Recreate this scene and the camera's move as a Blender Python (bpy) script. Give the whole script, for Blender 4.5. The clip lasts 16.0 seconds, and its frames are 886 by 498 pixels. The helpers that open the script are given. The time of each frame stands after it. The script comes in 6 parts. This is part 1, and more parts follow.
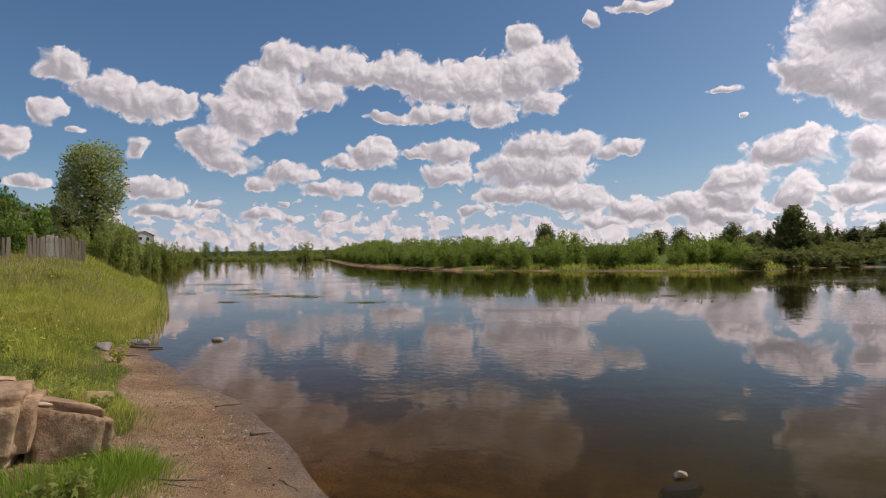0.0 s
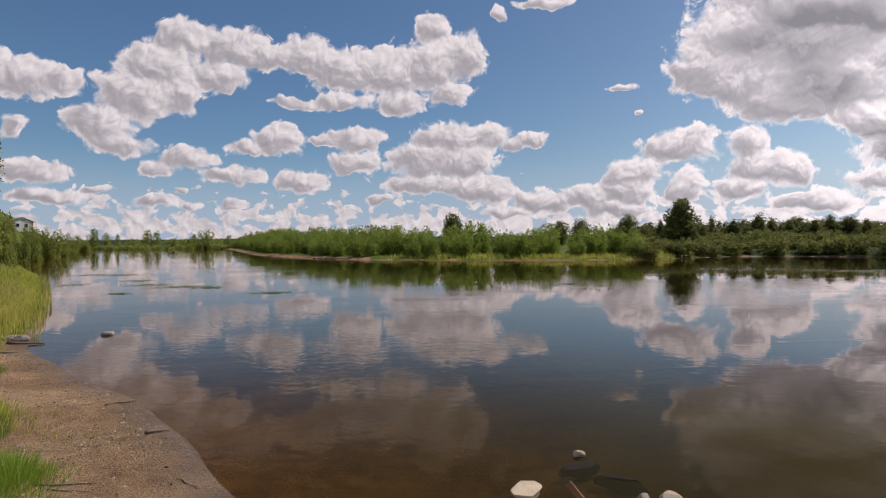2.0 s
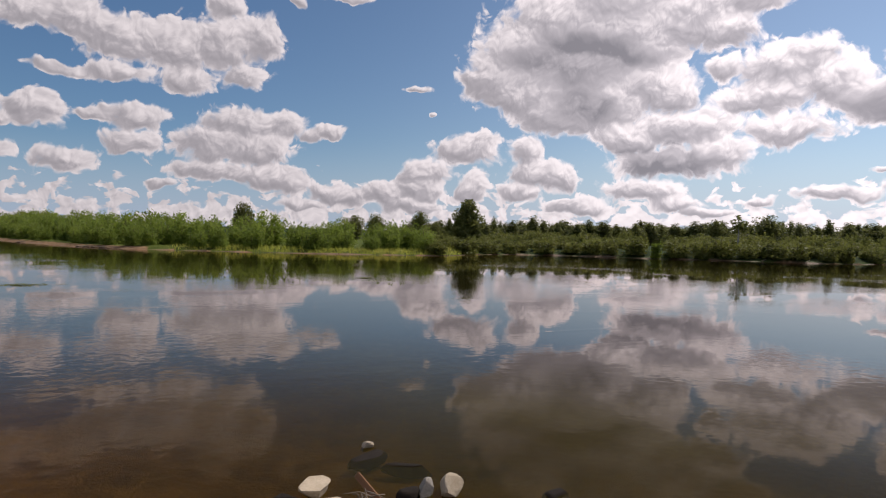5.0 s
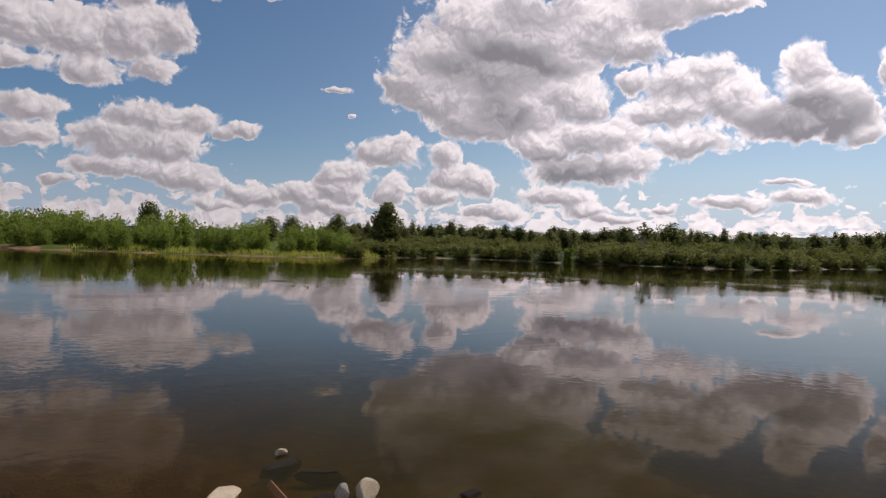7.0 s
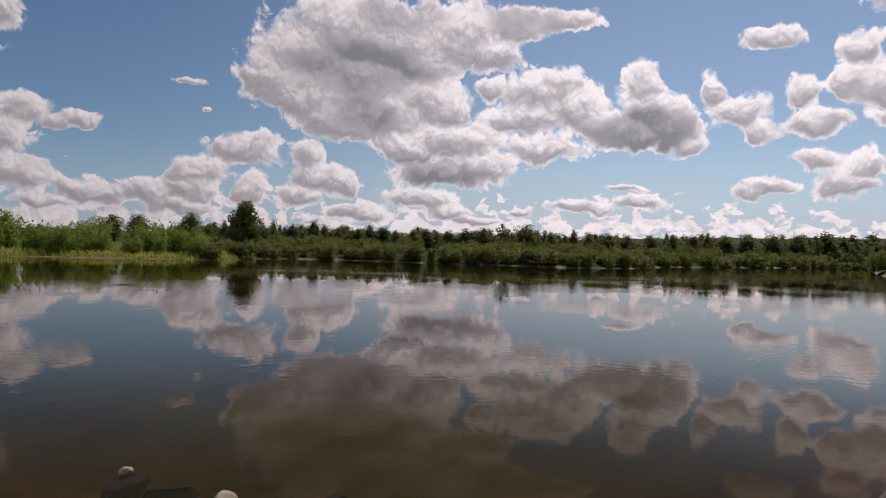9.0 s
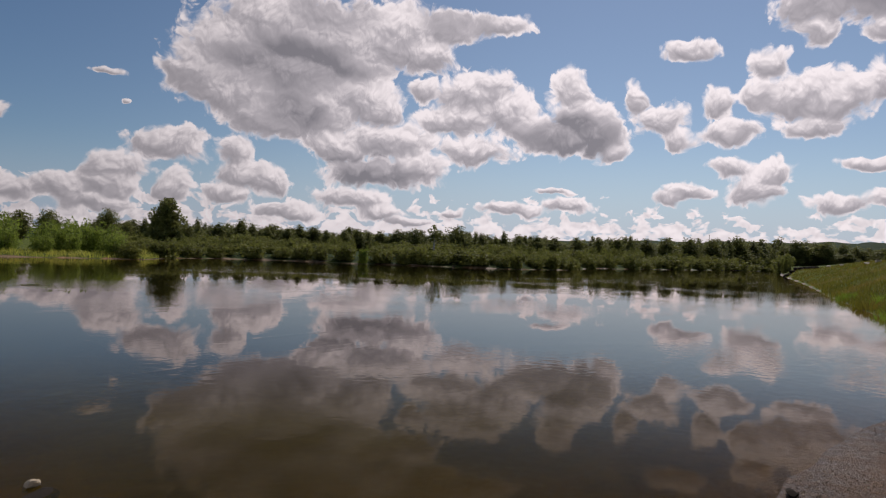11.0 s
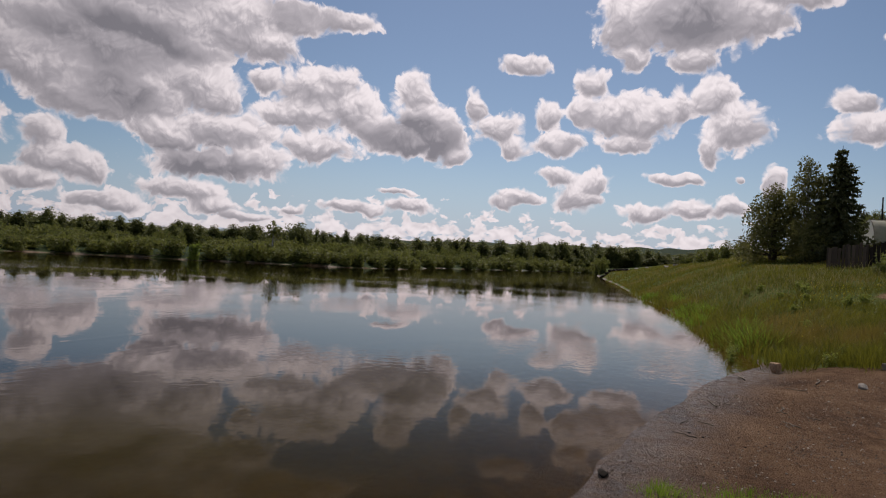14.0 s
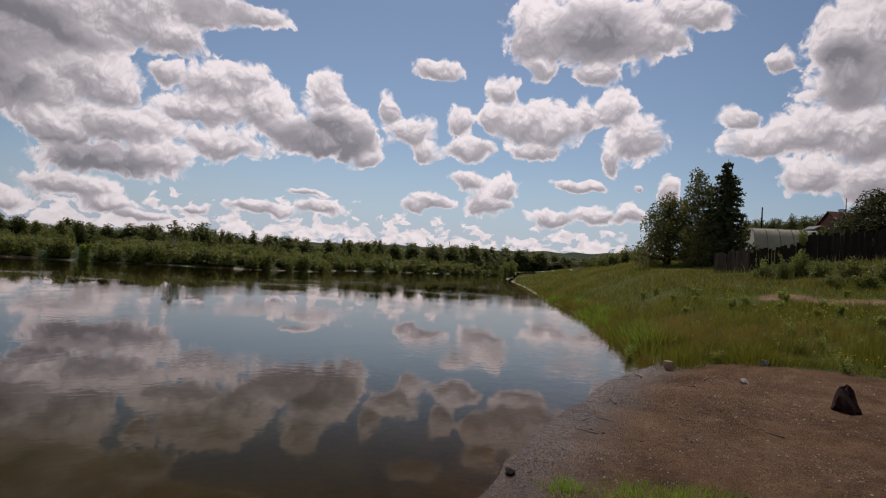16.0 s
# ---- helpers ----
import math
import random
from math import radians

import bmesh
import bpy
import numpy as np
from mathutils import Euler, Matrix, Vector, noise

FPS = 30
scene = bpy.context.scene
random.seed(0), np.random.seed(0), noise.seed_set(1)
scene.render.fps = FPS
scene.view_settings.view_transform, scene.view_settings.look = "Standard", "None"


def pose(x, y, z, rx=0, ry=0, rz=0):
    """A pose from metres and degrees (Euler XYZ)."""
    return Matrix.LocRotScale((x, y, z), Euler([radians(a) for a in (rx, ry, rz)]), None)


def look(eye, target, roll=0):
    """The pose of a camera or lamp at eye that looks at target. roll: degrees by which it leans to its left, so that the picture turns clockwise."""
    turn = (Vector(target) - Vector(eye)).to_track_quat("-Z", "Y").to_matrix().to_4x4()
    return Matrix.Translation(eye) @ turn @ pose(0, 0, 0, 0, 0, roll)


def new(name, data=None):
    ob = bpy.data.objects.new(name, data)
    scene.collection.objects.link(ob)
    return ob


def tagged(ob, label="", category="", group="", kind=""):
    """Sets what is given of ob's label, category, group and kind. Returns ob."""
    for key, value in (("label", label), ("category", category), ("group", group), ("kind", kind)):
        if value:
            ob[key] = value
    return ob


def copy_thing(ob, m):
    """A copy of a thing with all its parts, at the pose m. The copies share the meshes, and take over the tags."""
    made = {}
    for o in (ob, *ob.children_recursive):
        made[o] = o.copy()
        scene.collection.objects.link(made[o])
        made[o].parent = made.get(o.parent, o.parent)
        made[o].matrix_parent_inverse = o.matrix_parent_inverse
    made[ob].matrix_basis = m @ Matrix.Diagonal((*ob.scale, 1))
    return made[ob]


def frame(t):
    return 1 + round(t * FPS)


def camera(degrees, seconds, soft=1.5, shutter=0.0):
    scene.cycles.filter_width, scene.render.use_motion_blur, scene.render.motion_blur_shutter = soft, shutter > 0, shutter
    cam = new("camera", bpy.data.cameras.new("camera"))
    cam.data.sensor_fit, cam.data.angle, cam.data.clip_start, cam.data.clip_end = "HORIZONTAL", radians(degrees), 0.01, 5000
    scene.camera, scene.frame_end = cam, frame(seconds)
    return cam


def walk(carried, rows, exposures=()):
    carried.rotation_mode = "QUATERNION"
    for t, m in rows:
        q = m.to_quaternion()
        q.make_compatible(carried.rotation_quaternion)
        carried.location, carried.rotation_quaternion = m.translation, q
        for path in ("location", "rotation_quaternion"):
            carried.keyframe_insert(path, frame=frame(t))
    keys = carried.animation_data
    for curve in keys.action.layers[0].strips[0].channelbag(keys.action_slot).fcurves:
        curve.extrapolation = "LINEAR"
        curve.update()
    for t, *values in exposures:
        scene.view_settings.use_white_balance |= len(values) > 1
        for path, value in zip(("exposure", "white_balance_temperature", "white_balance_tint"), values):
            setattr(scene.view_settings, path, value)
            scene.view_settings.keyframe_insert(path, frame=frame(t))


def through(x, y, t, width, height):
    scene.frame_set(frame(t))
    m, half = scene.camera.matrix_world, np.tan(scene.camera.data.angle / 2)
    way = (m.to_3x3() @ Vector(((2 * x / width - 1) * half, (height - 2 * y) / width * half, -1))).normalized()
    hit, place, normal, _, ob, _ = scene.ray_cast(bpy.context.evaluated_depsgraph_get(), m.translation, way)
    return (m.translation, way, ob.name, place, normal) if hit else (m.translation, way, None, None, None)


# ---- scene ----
cam = camera(71.0, 16.0, 1.15)
PATH = [
    (0, pose(0, 0, 1.8, 90.55, 0.45, 0.00)),
    (0.5, pose(0, 0, 1.8, 90.30, 0.45, -1.43)),
    (1, pose(0, 0, 1.8, 90.09, 0.33, -3.15)),
    (1.5, pose(0, 0, 1.8, 89.80, 0.28, -5.44)),
    (2, pose(0, 0, 1.8, 89.52, 0.27, -8.44)),
    (2.5, pose(0, 0, 1.8, 89.24, 0.09, -11.85)),
    (3, pose(0, 0, 1.8, 89.09, -0.12, -15.22)),
    (3.5, pose(0, 0, 1.8, 89.04, -0.51, -18.75)),
    (4, pose(0, 0, 1.8, 89.00, -0.89, -22.21)),
    (6.5, pose(0, 0, 1.8, 89.59, -2.04, -32.50)),
    (7, pose(0, 0, 1.8, 89.69, -2.12, -34.70)),
    (7.5, pose(0, 0, 1.8, 89.85, -2.07, -37.58)),
    (8, pose(0, 0, 1.8, 90.05, -2.12, -41.00)),
    (8.5, pose(0, 0, 1.8, 90.14, -2.16, -44.40)),
    (9, pose(0, 0, 1.8, 90.19, -2.03, -47.18)),
    (11.5, pose(0, 0, 1.8, 90.58, -2.78, -55.38)),
    (12, pose(0, 0, 1.8, 90.64, -3.16, -57.88)),
    (12.5, pose(0, 0, 1.8, 90.69, -3.36, -60.46)),
    (13, pose(0, 0, 1.8, 90.77, -3.34, -63.01)),
    (13.5, pose(0, 0, 1.8, 90.92, -3.33, -65.56)),
    (14, pose(0, 0, 1.8, 91.13, -3.43, -68.01)),
    (14.5, pose(0, 0, 1.8, 91.34, -3.54, -70.31)),
    (15, pose(0, 0, 1.8, 91.59, -3.65, -72.47)),
    (15.5, pose(0, 0, 1.8, 91.77, -3.73, -74.42)),
    (16, pose(0, 0, 1.8, 91.89, -3.70, -76.16)),
]
EXPOSURES = [(0.0, -0.18, 6500, 17), (3.0, -0.2, 6500, 17), (7.0, -0.4, 6500, 17), (9.0, -0.58, 6500, 17), (12.0, -0.65, 6500, 17), (16.0, -0.73, 6500, 17)]
walk(cam, PATH, EXPOSURES)

# world, sun -----------------------------------------------------------
SUN_AZ, SUN_EL = 76.0, 52.0          # bearing clockwise from +y, height, degrees
world = bpy.data.worlds.new("sky")
scene.world = world
world.use_nodes = True
wt = world.node_tree
wt.nodes.clear()


def wnode(kind, ins=None, **props):
    node = wt.nodes.new(kind)
    for key, v in props.items():
        setattr(node, key, v)
    for key, v in (ins or {}).items():
        if isinstance(v, bpy.types.NodeSocket):
            wt.links.new(v, node.inputs[key])
        else:
            node.inputs[key].default_value = v
    return node


def wmath(op, a, b=0.0, c=0.0, clamp=False):
    return wnode("ShaderNodeMath", {0: a, 1: b, 2: c}, operation=op, use_clamp=clamp).outputs[0]


def wvec(op, a, b=(0, 0, 0)):
    n = wnode("ShaderNodeVectorMath", {0: a, 1: b}, operation=op)
    return n.outputs["Value"] if op in ('LENGTH', 'DOT_PRODUCT', 'DISTANCE') else n.outputs["Vector"]


def wstep(v, lo, hi, a=0.0, b=1.0):
    return wnode("ShaderNodeMapRange", {"Value": v, "From Min": lo, "From Max": hi, "To Min": a, "To Max": b}, interpolation_type='SMOOTHSTEP').outputs[0]


def wnoise(vec, scale, detail, rough, colour=False):
    n = wnode("ShaderNodeTexNoise", {"Vector": vec, "Scale": scale, "Detail": detail, "Roughness": rough}, normalize=True, noise_dimensions='2D')
    return n.outputs["Color" if colour else "Fac"]


sky = wnode("ShaderNodeTexSky", sky_type='NISHITA', sun_disc=False, sun_elevation=radians(SUN_EL), sun_rotation=radians(SUN_AZ),
            air_density=1.0, dust_density=0.2, ozone_density=3.0)

# cumulus, laid out by bearing and height: each is some heaps (bearing, height, half width, half height, in degrees)
HEAPS = []


def cloud(*heaps):
    HEAPS.extend((az, el, w * 1.1, h * 1.12) for az, el, w, h in heaps)


cloud((-31.5, 14.9, 1.9, 1.2), (-28.2, 13.3, 2.4, 1.4), (-25.3, 12.8, 2.6, 1.5), (-23.0, 12.9, 1.5, 0.9), (-32.7, 11.4, 1.3, 1.0), (-34.9, 8.9, 1.3, 1.2), (-30.3, 10.1, 0.6, 0.3), (-26.3, 8.8, 0.8, 1.0), (-33.6, 5.9, 1.4, 0.5))
cloud((-25.0, 5.6, 2.4, 0.9), (-20.6, 4.3, 1.2, 0.3), (-16.6, 3.6, 1.4, 0.6), (-23.7, 3.8, 2.6, 0.6), (-10.2, 3.4, 1.2, 0.5), (-13.7, 3.1, 0.7, 0.5), (-14.5, 4.7, 0.3, 0.3))
cloud((-14.0, 16.8, 2.2, 1.4), (-15.9, 14.5, 2.9, 2.0), (-17.7, 12.1, 3.2, 1.9), (-20.3, 9.7, 2.5, 1.5), (-18.9, 8.0, 2.4, 0.8), (-14.3, 12.5, 1.9, 1.5), (-9.7, 16.5, 3.1, 1.6), (-11.3, 14.1, 2.3, 1.3), (-6.9, 15.9, 2.1, 1.2))
cloud((-3.8, 16.2, 2.6, 1.6), (-0.5, 15.1, 3.2, 1.8), (3.7, 15.0, 3.2, 2.1), (7.3, 15.8, 2.8, 2.0), (10.7, 16.5, 2.0, 1.8), (7.5, 18.7, 1.7, 1.1), (4.7, 12.3, 2.5, 0.9), (9.3, 13.3, 1.9, 1.1), (-1.0, 12.5, 2.9, 0.6), (-4.9, 12.3, 1.9, 0.4))
cloud((-13.9, 7.2, 2.4, 1.0), (-16.3, 6.3, 1.5, 0.7), (-10.2, 5.8, 2.8, 0.8), (-6.3, 9.0, 2.3, 1.3), (-8.9, 8.1, 1.7, 0.7), (0.7, 9.2, 2.4, 1.0), (0.4, 7.1, 2.2, 1.0), (-4.3, 5.3, 2.3, 1.0), (-2.1, 8.8, 1.5, 0.5))
cloud((9.3, 9.2, 3.4, 1.4), (12.4, 9.3, 2.0, 1.1), (6.4, 7.4, 3.2, 1.4), (10.7, 7.2, 3.0, 1.5), (6.9, 5.1, 3.7, 0.9), (11.4, 4.9, 2.8, 1.1), (13.0, 4.2, 1.6, 1.1), (16.7, 8.8, 1.8, 0.7), (15.0, 8.5, 1.0, 0.5))
cloud((2.5, 3.8, 1.5, 0.5), (17.0, 3.4, 1.4, 0.9), (18.9, 3.0, 1.4, 0.9), (21.9, 3.7, 1.6, 1.1), (24.8, 4.1, 2.2, 1.2), (26.0, 5.7, 1.8, 1.1), (24.3, 2.5, 2.6, 0.7))
cloud((24.7, 13.0, 1.5, 0.3), (13.7, 19.9, 0.6, 0.6), (17.8, 20.4, 2.5, 0.5), (26.0, 10.7, 0.4, 0.2))
cloud((29.1, 7.7, 3.3, 1.3), (30.3, 8.5, 2.1, 0.9), (34.7, 7.6, 1.5, 1.4), (35.8, 5.7, 2.9, 1.4), (34.0, 4.1, 2.2, 0.8), (38.0, 5.4, 1.3, 1.4), (39.0, 2.9, 2.7, 0.8), (29.8, 4.3, 1.5, 1.4), (25.0, 5.5, 1.8, 1.4), (21.1, 3.7, 1.8, 1.0), (16.5, 3.7, 1.9, 0.9), (14.4, 2.4, 2.1, 0.5))
cloud((38.4, 18.9, 6.7, 2.8), (33.8, 16.2, 3.9, 2.4), (43.0, 18.0, 6.6, 2.8), (48.0, 18.7, 4.9, 2.7), (53.2, 19.5, 3.3, 1.5), (57.9, 19.9, 2.8, 0.9), (51.4, 17.0, 2.8, 1.4), (29.8, 13.9, 1.4, 0.9))
cloud((33.2, 12.3, 2.2, 1.4), (36.8, 11.1, 3.1, 1.6), (41.2, 11.5, 4.3, 2.3), (45.2, 13.2, 3.5, 2.0), (47.7, 12.2, 2.0, 1.6), (48.3, 9.5, 4.6, 1.6), (43.6, 8.7, 3.0, 1.4), (50.6, 7.2, 2.9, 1.7), (45.9, 6.5, 4.0, 1.2))
cloud((51.1, 14.0, 1.3, 1.0), (55.0, 13.8, 2.7, 1.9), (57.5, 14.6, 2.0, 1.6), (58.8, 12.5, 2.6, 1.9), (52.6, 11.4, 2.3, 1.0), (56.1, 9.0, 3.6, 1.3), (61.2, 11.0, 2.3, 1.4), (54.4, 11.8, 2.8, 1.4))
cloud((34.9, 13.2, 4.0, 2.2), (39.4, 14.2, 4.6, 2.4), (31.9, 14.1, 3.4, 2.3), (38.0, 10.4, 3.6, 1.5), (45.0, 15.9, 3.1, 1.9))
cloud((45.0, 4.1, 3.5, 1.1), (47.6, 3.0, 2.2, 0.7), (40.0, 2.6, 2.1, 0.7), (50.0, 2.3, 2.4, 0.4))
cloud((64.6, 14.5, 1.7, 1.8), (65.3, 12.2, 2.8, 2.0), (63.3, 10.1, 3.2, 1.3), (67.3, 10.7, 2.1, 2.1), (68.4, 9.1, 1.2, 0.9))
cloud((70.2, 13.6, 1.0, 1.4), (72.4, 11.7, 2.1, 1.4), (73.9, 10.1, 1.2, 0.9), (76.9, 12.9, 1.4, 1.2), (77.8, 10.5, 2.4, 1.0), (80.7, 15.8, 1.4, 1.2), (80.0, 13.5, 1.2, 1.0), (82.7, 13.2, 3.0, 1.7), (85.4, 12.9, 2.5, 1.9), (83.9, 10.8, 2.5, 0.9))
cloud((88.2, 13.9, 0.8, 1.8), (91.0, 14.3, 2.2, 1.7), (92.6, 12.0, 2.6, 2.0), (90.6, 10.1, 1.0, 1.5), (74.9, 17.7, 2.1, 0.6))
cloud((74.7, 5.6, 2.2, 0.7), (73.3, 5.0, 1.3, 0.5), (63.3, 5.5, 1.6, 0.3), (59.5, 3.8, 2.7, 0.7), (64.4, 4.3, 2.6, 0.7), (54.3, 3.2, 1.1, 0.4), (88.1, 7.7, 2.4, 0.5), (93.0, 7.7, 0.4, 0.3), (77.9, 7.7, 1.9, 0.8), (81.3, 7.2, 1.5, 1.1), (80.6, 5.7, 1.6, 0.8))
cloud((86.0, 4.8, 2.4, 0.8), (89.8, 5.2, 1.7, 0.9), (92.5, 5.5, 1.3, 0.9), (74.7, 17.3, 2.2, 0.7), (95.7, 7.4, 0.8, 1.2), (100.8, 13.6, 1.3, 0.9), (79.5, 6.0, 1.5, 1.5))
cloud((83.6, 21.0, 2.8, 3.0), (88.9, 21.0, 5.5, 3.1), (93.3, 20.6, 3.6, 1.9), (89.2, 17.5, 1.9, 1.1), (97.9, 21.7, 2.3, 1.1), (84.1, 17.9, 1.3, 1.1), (95.6, 22.3, 2.8, 1.2))
cloud((107.8, 18.8, 2.1, 2.8), (110.2, 19.1, 2.5, 4.3), (104.0, 17.9, 1.1, 0.9), (108.7, 15.7, 3.0, 1.9), (101.4, 13.6, 1.3, 0.7), (102.4, 11.6, 2.9, 1.2), (106.4, 12.4, 3.1, 1.8), (110.1, 11.8, 2.5, 2.3), (106.5, 8.9, 2.2, 1.5), (110.3, 8.4, 2.1, 1.7))
# where the clouds are painted greyest, as thick shaded cores
DEEP = [(42.5, 20.3, 4.9, 1.9), (53.6, 21.1, 4.9, 2.0), (38.8, 15.4, 7.6, 2.4), (39.5, 11.5, 3.6, 1.6), (64.8, 10.8, 5.2, 2.0), (46.4, 6.8, 4.7, 1.4), (88.9, 21.2, 4.7, 2.3), (108.4, 16.9, 2.2, 2.5)]

ray = wnode("ShaderNodeSeparateXYZ", {0: wnode("ShaderNodeTexCoord").outputs["Generated"]}).outputs
bearing = wmath('MULTIPLY', wmath('ARCTAN2', ray[0], ray[1]), 180 / math.pi)
above = wmath('MULTIPLY', wmath('ARCSINE', ray[2]), 180 / math.pi)
above = wmath('SUBTRACT', above, wmath('MULTIPLY', wmath('COSINE', wmath('RADIANS', wmath('SUBTRACT', bearing, 60.0))), 0.6))   # the heaps' heights are over the far treeline's foot
flat = wnode("ShaderNodeCombineXYZ", {0: bearing, 1: above, 2: 0.0}).outputs[0]
# ragged outlines: swirls push the place about, round billows swell it
swirl = wvec('SUBTRACT', wnoise(flat, 0.36, 2.0, 0.5, True), (0.5, 0.5, 0.5))
curl = wvec('SUBTRACT', wnoise(flat, 2.2, 2.5, 0.5, True), (0.5, 0.5, 0.5))
drift = wvec('ADD', flat, wvec('MULTIPLY', swirl, (1.9, 1.5, 0)))
moved = wvec('ADD', drift, wvec('MULTIPLY', curl, (0.30, 0.26, 0)))


def billow(place):
    n = wnode("ShaderNodeTexVoronoi", {"Vector": place, "Scale": 0.8, "Detail": 2.3, "Roughness": 0.5, "Lacunarity": 2.2, "Smoothness": 0.22}, voronoi_dimensions='2D', feature='SMOOTH_F1', normalize=True)
    return wmath('SUBTRACT', 0.36, n.outputs["Distance"])


puff = billow(moved)
mound = billow(drift)


def heaped(place, heaps):
    """How far inside the merged heaps a place lies, and where it lies on the foremost heap, across and up."""
    total = None
    for az, el, w, h in heaps:
        v = wnode("ShaderNodeVectorMath", {0: place, 1: (1 / w, 1 / h, 0), 2: (-az / w, -el / h, 1)}, operation='MULTIPLY_ADD').outputs[0]
        k = wmath('POWER', wmath('MAXIMUM', wmath('SUBTRACT', 3.2, wvec('LENGTH', v)), 0.0), 20.0)
        v = wnode("ShaderNodeVectorMath", {0: v, 3: k}, operation='SCALE').outputs[0]
        total = v if total is None else wvec('ADD', total, v)
    weight = wmath('ADD', wnode("ShaderNodeSeparateXYZ", {0: total}).outputs[2], 1e-4)
    far = wmath('SUBTRACT', 3.2, wmath('POWER', weight, 0.05))
    far = wmath('SQRT', wmath('MAXIMUM', wmath('MULTIPLY_ADD', far, far, -1.0), 0.0))
    return wmath('SUBTRACT', 1.0, far), wnode("ShaderNodeVectorMath", {0: total, 3: wmath('DIVIDE', 1.0, weight)}, operation='SCALE').outputs[0]


# the way to the sun across the sky, as seen beside each place
aside = wmath('MULTIPLY', wmath('SUBTRACT', SUN_AZ, bearing), 0.0085)
sunward = wnode("ShaderNodeCombineXYZ", {0: aside, 1: 0.9, 2: 0.0}).outputs[0]
body, spot = heaped(drift, HEAPS)
facing = wvec('DOT_PRODUCT', spot, sunward)
# the sky outside the view and low over the horizon has clouds of the same sort, by chance
wide = wnode("ShaderNodeMapping", {"Vector": flat, "Scale": (0.055, 0.09, 1), "Location": (3.1, 0.0, 0)}).outputs[0]
low = wnode("ShaderNodeMapping", {"Vector": moved, "Scale": (0.55, 1.0, 1)}).outputs[0]
chance = wmath('SUBTRACT', wnoise(wide, 1.0, 5.0, 0.6), 0.52)
beyond = wmath('MAXIMUM', wstep(wmath('ABSOLUTE', wmath('SUBTRACT', bearing, 38.0)), 76, 84), wstep(above, 30, 36))
chance = wmath('SUBTRACT', wmath('MULTIPLY', chance, 5.0), wmath('MULTIPLY', wmath('SUBTRACT', 1.0, beyond), 9.0))
belt = wmath('MULTIPLY', wmath('SUBTRACT', wnoise(low, 1.0, 3.0, 0.5), wstep(above, 0.5, 7.5, 0.37, 0.84)), 3.4)
field = wmath('MAXIMUM', body, wmath('MAXIMUM', chance, belt))
grain = wmath('SUBTRACT', wnoise(moved, 1.3, 5.0, 0.5), 0.5)
field = wmath('ADD', wmath('MULTIPLY_ADD', puff, 0.85, field), wmath('MULTIPLY', grain, 0.36))
cover = wstep(wmath('DIVIDE', wmath('ADD', field, 0.04), wstep(wnoise(flat, 0.5, 2.0, 0.5), 0.35, 0.7, 0.19, 0.46)), 0.0, 1.0)
# light, put into the sky's colour: white on what faces the sun, grey below and where much cloud lies between a place
# and the sun
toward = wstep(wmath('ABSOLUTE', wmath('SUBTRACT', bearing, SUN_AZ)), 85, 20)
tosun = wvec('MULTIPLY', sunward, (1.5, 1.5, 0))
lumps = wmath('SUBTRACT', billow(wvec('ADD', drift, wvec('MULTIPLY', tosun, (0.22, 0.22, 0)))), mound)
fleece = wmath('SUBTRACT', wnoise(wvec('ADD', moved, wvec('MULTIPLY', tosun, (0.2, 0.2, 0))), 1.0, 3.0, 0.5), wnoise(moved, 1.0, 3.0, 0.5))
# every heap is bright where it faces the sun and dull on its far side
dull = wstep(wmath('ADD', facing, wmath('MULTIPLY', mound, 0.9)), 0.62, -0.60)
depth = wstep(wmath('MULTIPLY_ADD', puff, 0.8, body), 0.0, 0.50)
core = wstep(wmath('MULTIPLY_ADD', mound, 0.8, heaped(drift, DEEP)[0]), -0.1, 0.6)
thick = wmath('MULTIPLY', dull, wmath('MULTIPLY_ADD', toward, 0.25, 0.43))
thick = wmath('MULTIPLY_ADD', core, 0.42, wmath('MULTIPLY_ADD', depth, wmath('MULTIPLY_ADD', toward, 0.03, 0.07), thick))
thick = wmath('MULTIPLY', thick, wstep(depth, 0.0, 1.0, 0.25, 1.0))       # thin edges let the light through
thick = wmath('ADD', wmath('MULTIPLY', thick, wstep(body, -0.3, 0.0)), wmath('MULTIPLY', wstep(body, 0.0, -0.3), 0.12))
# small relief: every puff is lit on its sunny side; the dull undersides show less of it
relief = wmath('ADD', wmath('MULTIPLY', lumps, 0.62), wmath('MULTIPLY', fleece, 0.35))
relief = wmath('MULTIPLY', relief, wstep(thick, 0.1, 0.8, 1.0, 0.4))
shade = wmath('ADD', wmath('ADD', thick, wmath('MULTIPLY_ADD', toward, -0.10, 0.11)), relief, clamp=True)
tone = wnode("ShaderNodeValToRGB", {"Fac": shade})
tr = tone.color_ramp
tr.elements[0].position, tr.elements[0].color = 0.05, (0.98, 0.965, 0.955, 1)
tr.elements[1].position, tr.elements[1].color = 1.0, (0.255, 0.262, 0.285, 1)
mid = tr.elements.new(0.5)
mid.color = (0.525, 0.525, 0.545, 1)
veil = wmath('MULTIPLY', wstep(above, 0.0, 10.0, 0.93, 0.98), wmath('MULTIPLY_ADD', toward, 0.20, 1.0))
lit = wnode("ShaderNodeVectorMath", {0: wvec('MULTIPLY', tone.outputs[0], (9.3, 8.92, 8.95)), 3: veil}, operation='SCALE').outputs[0]
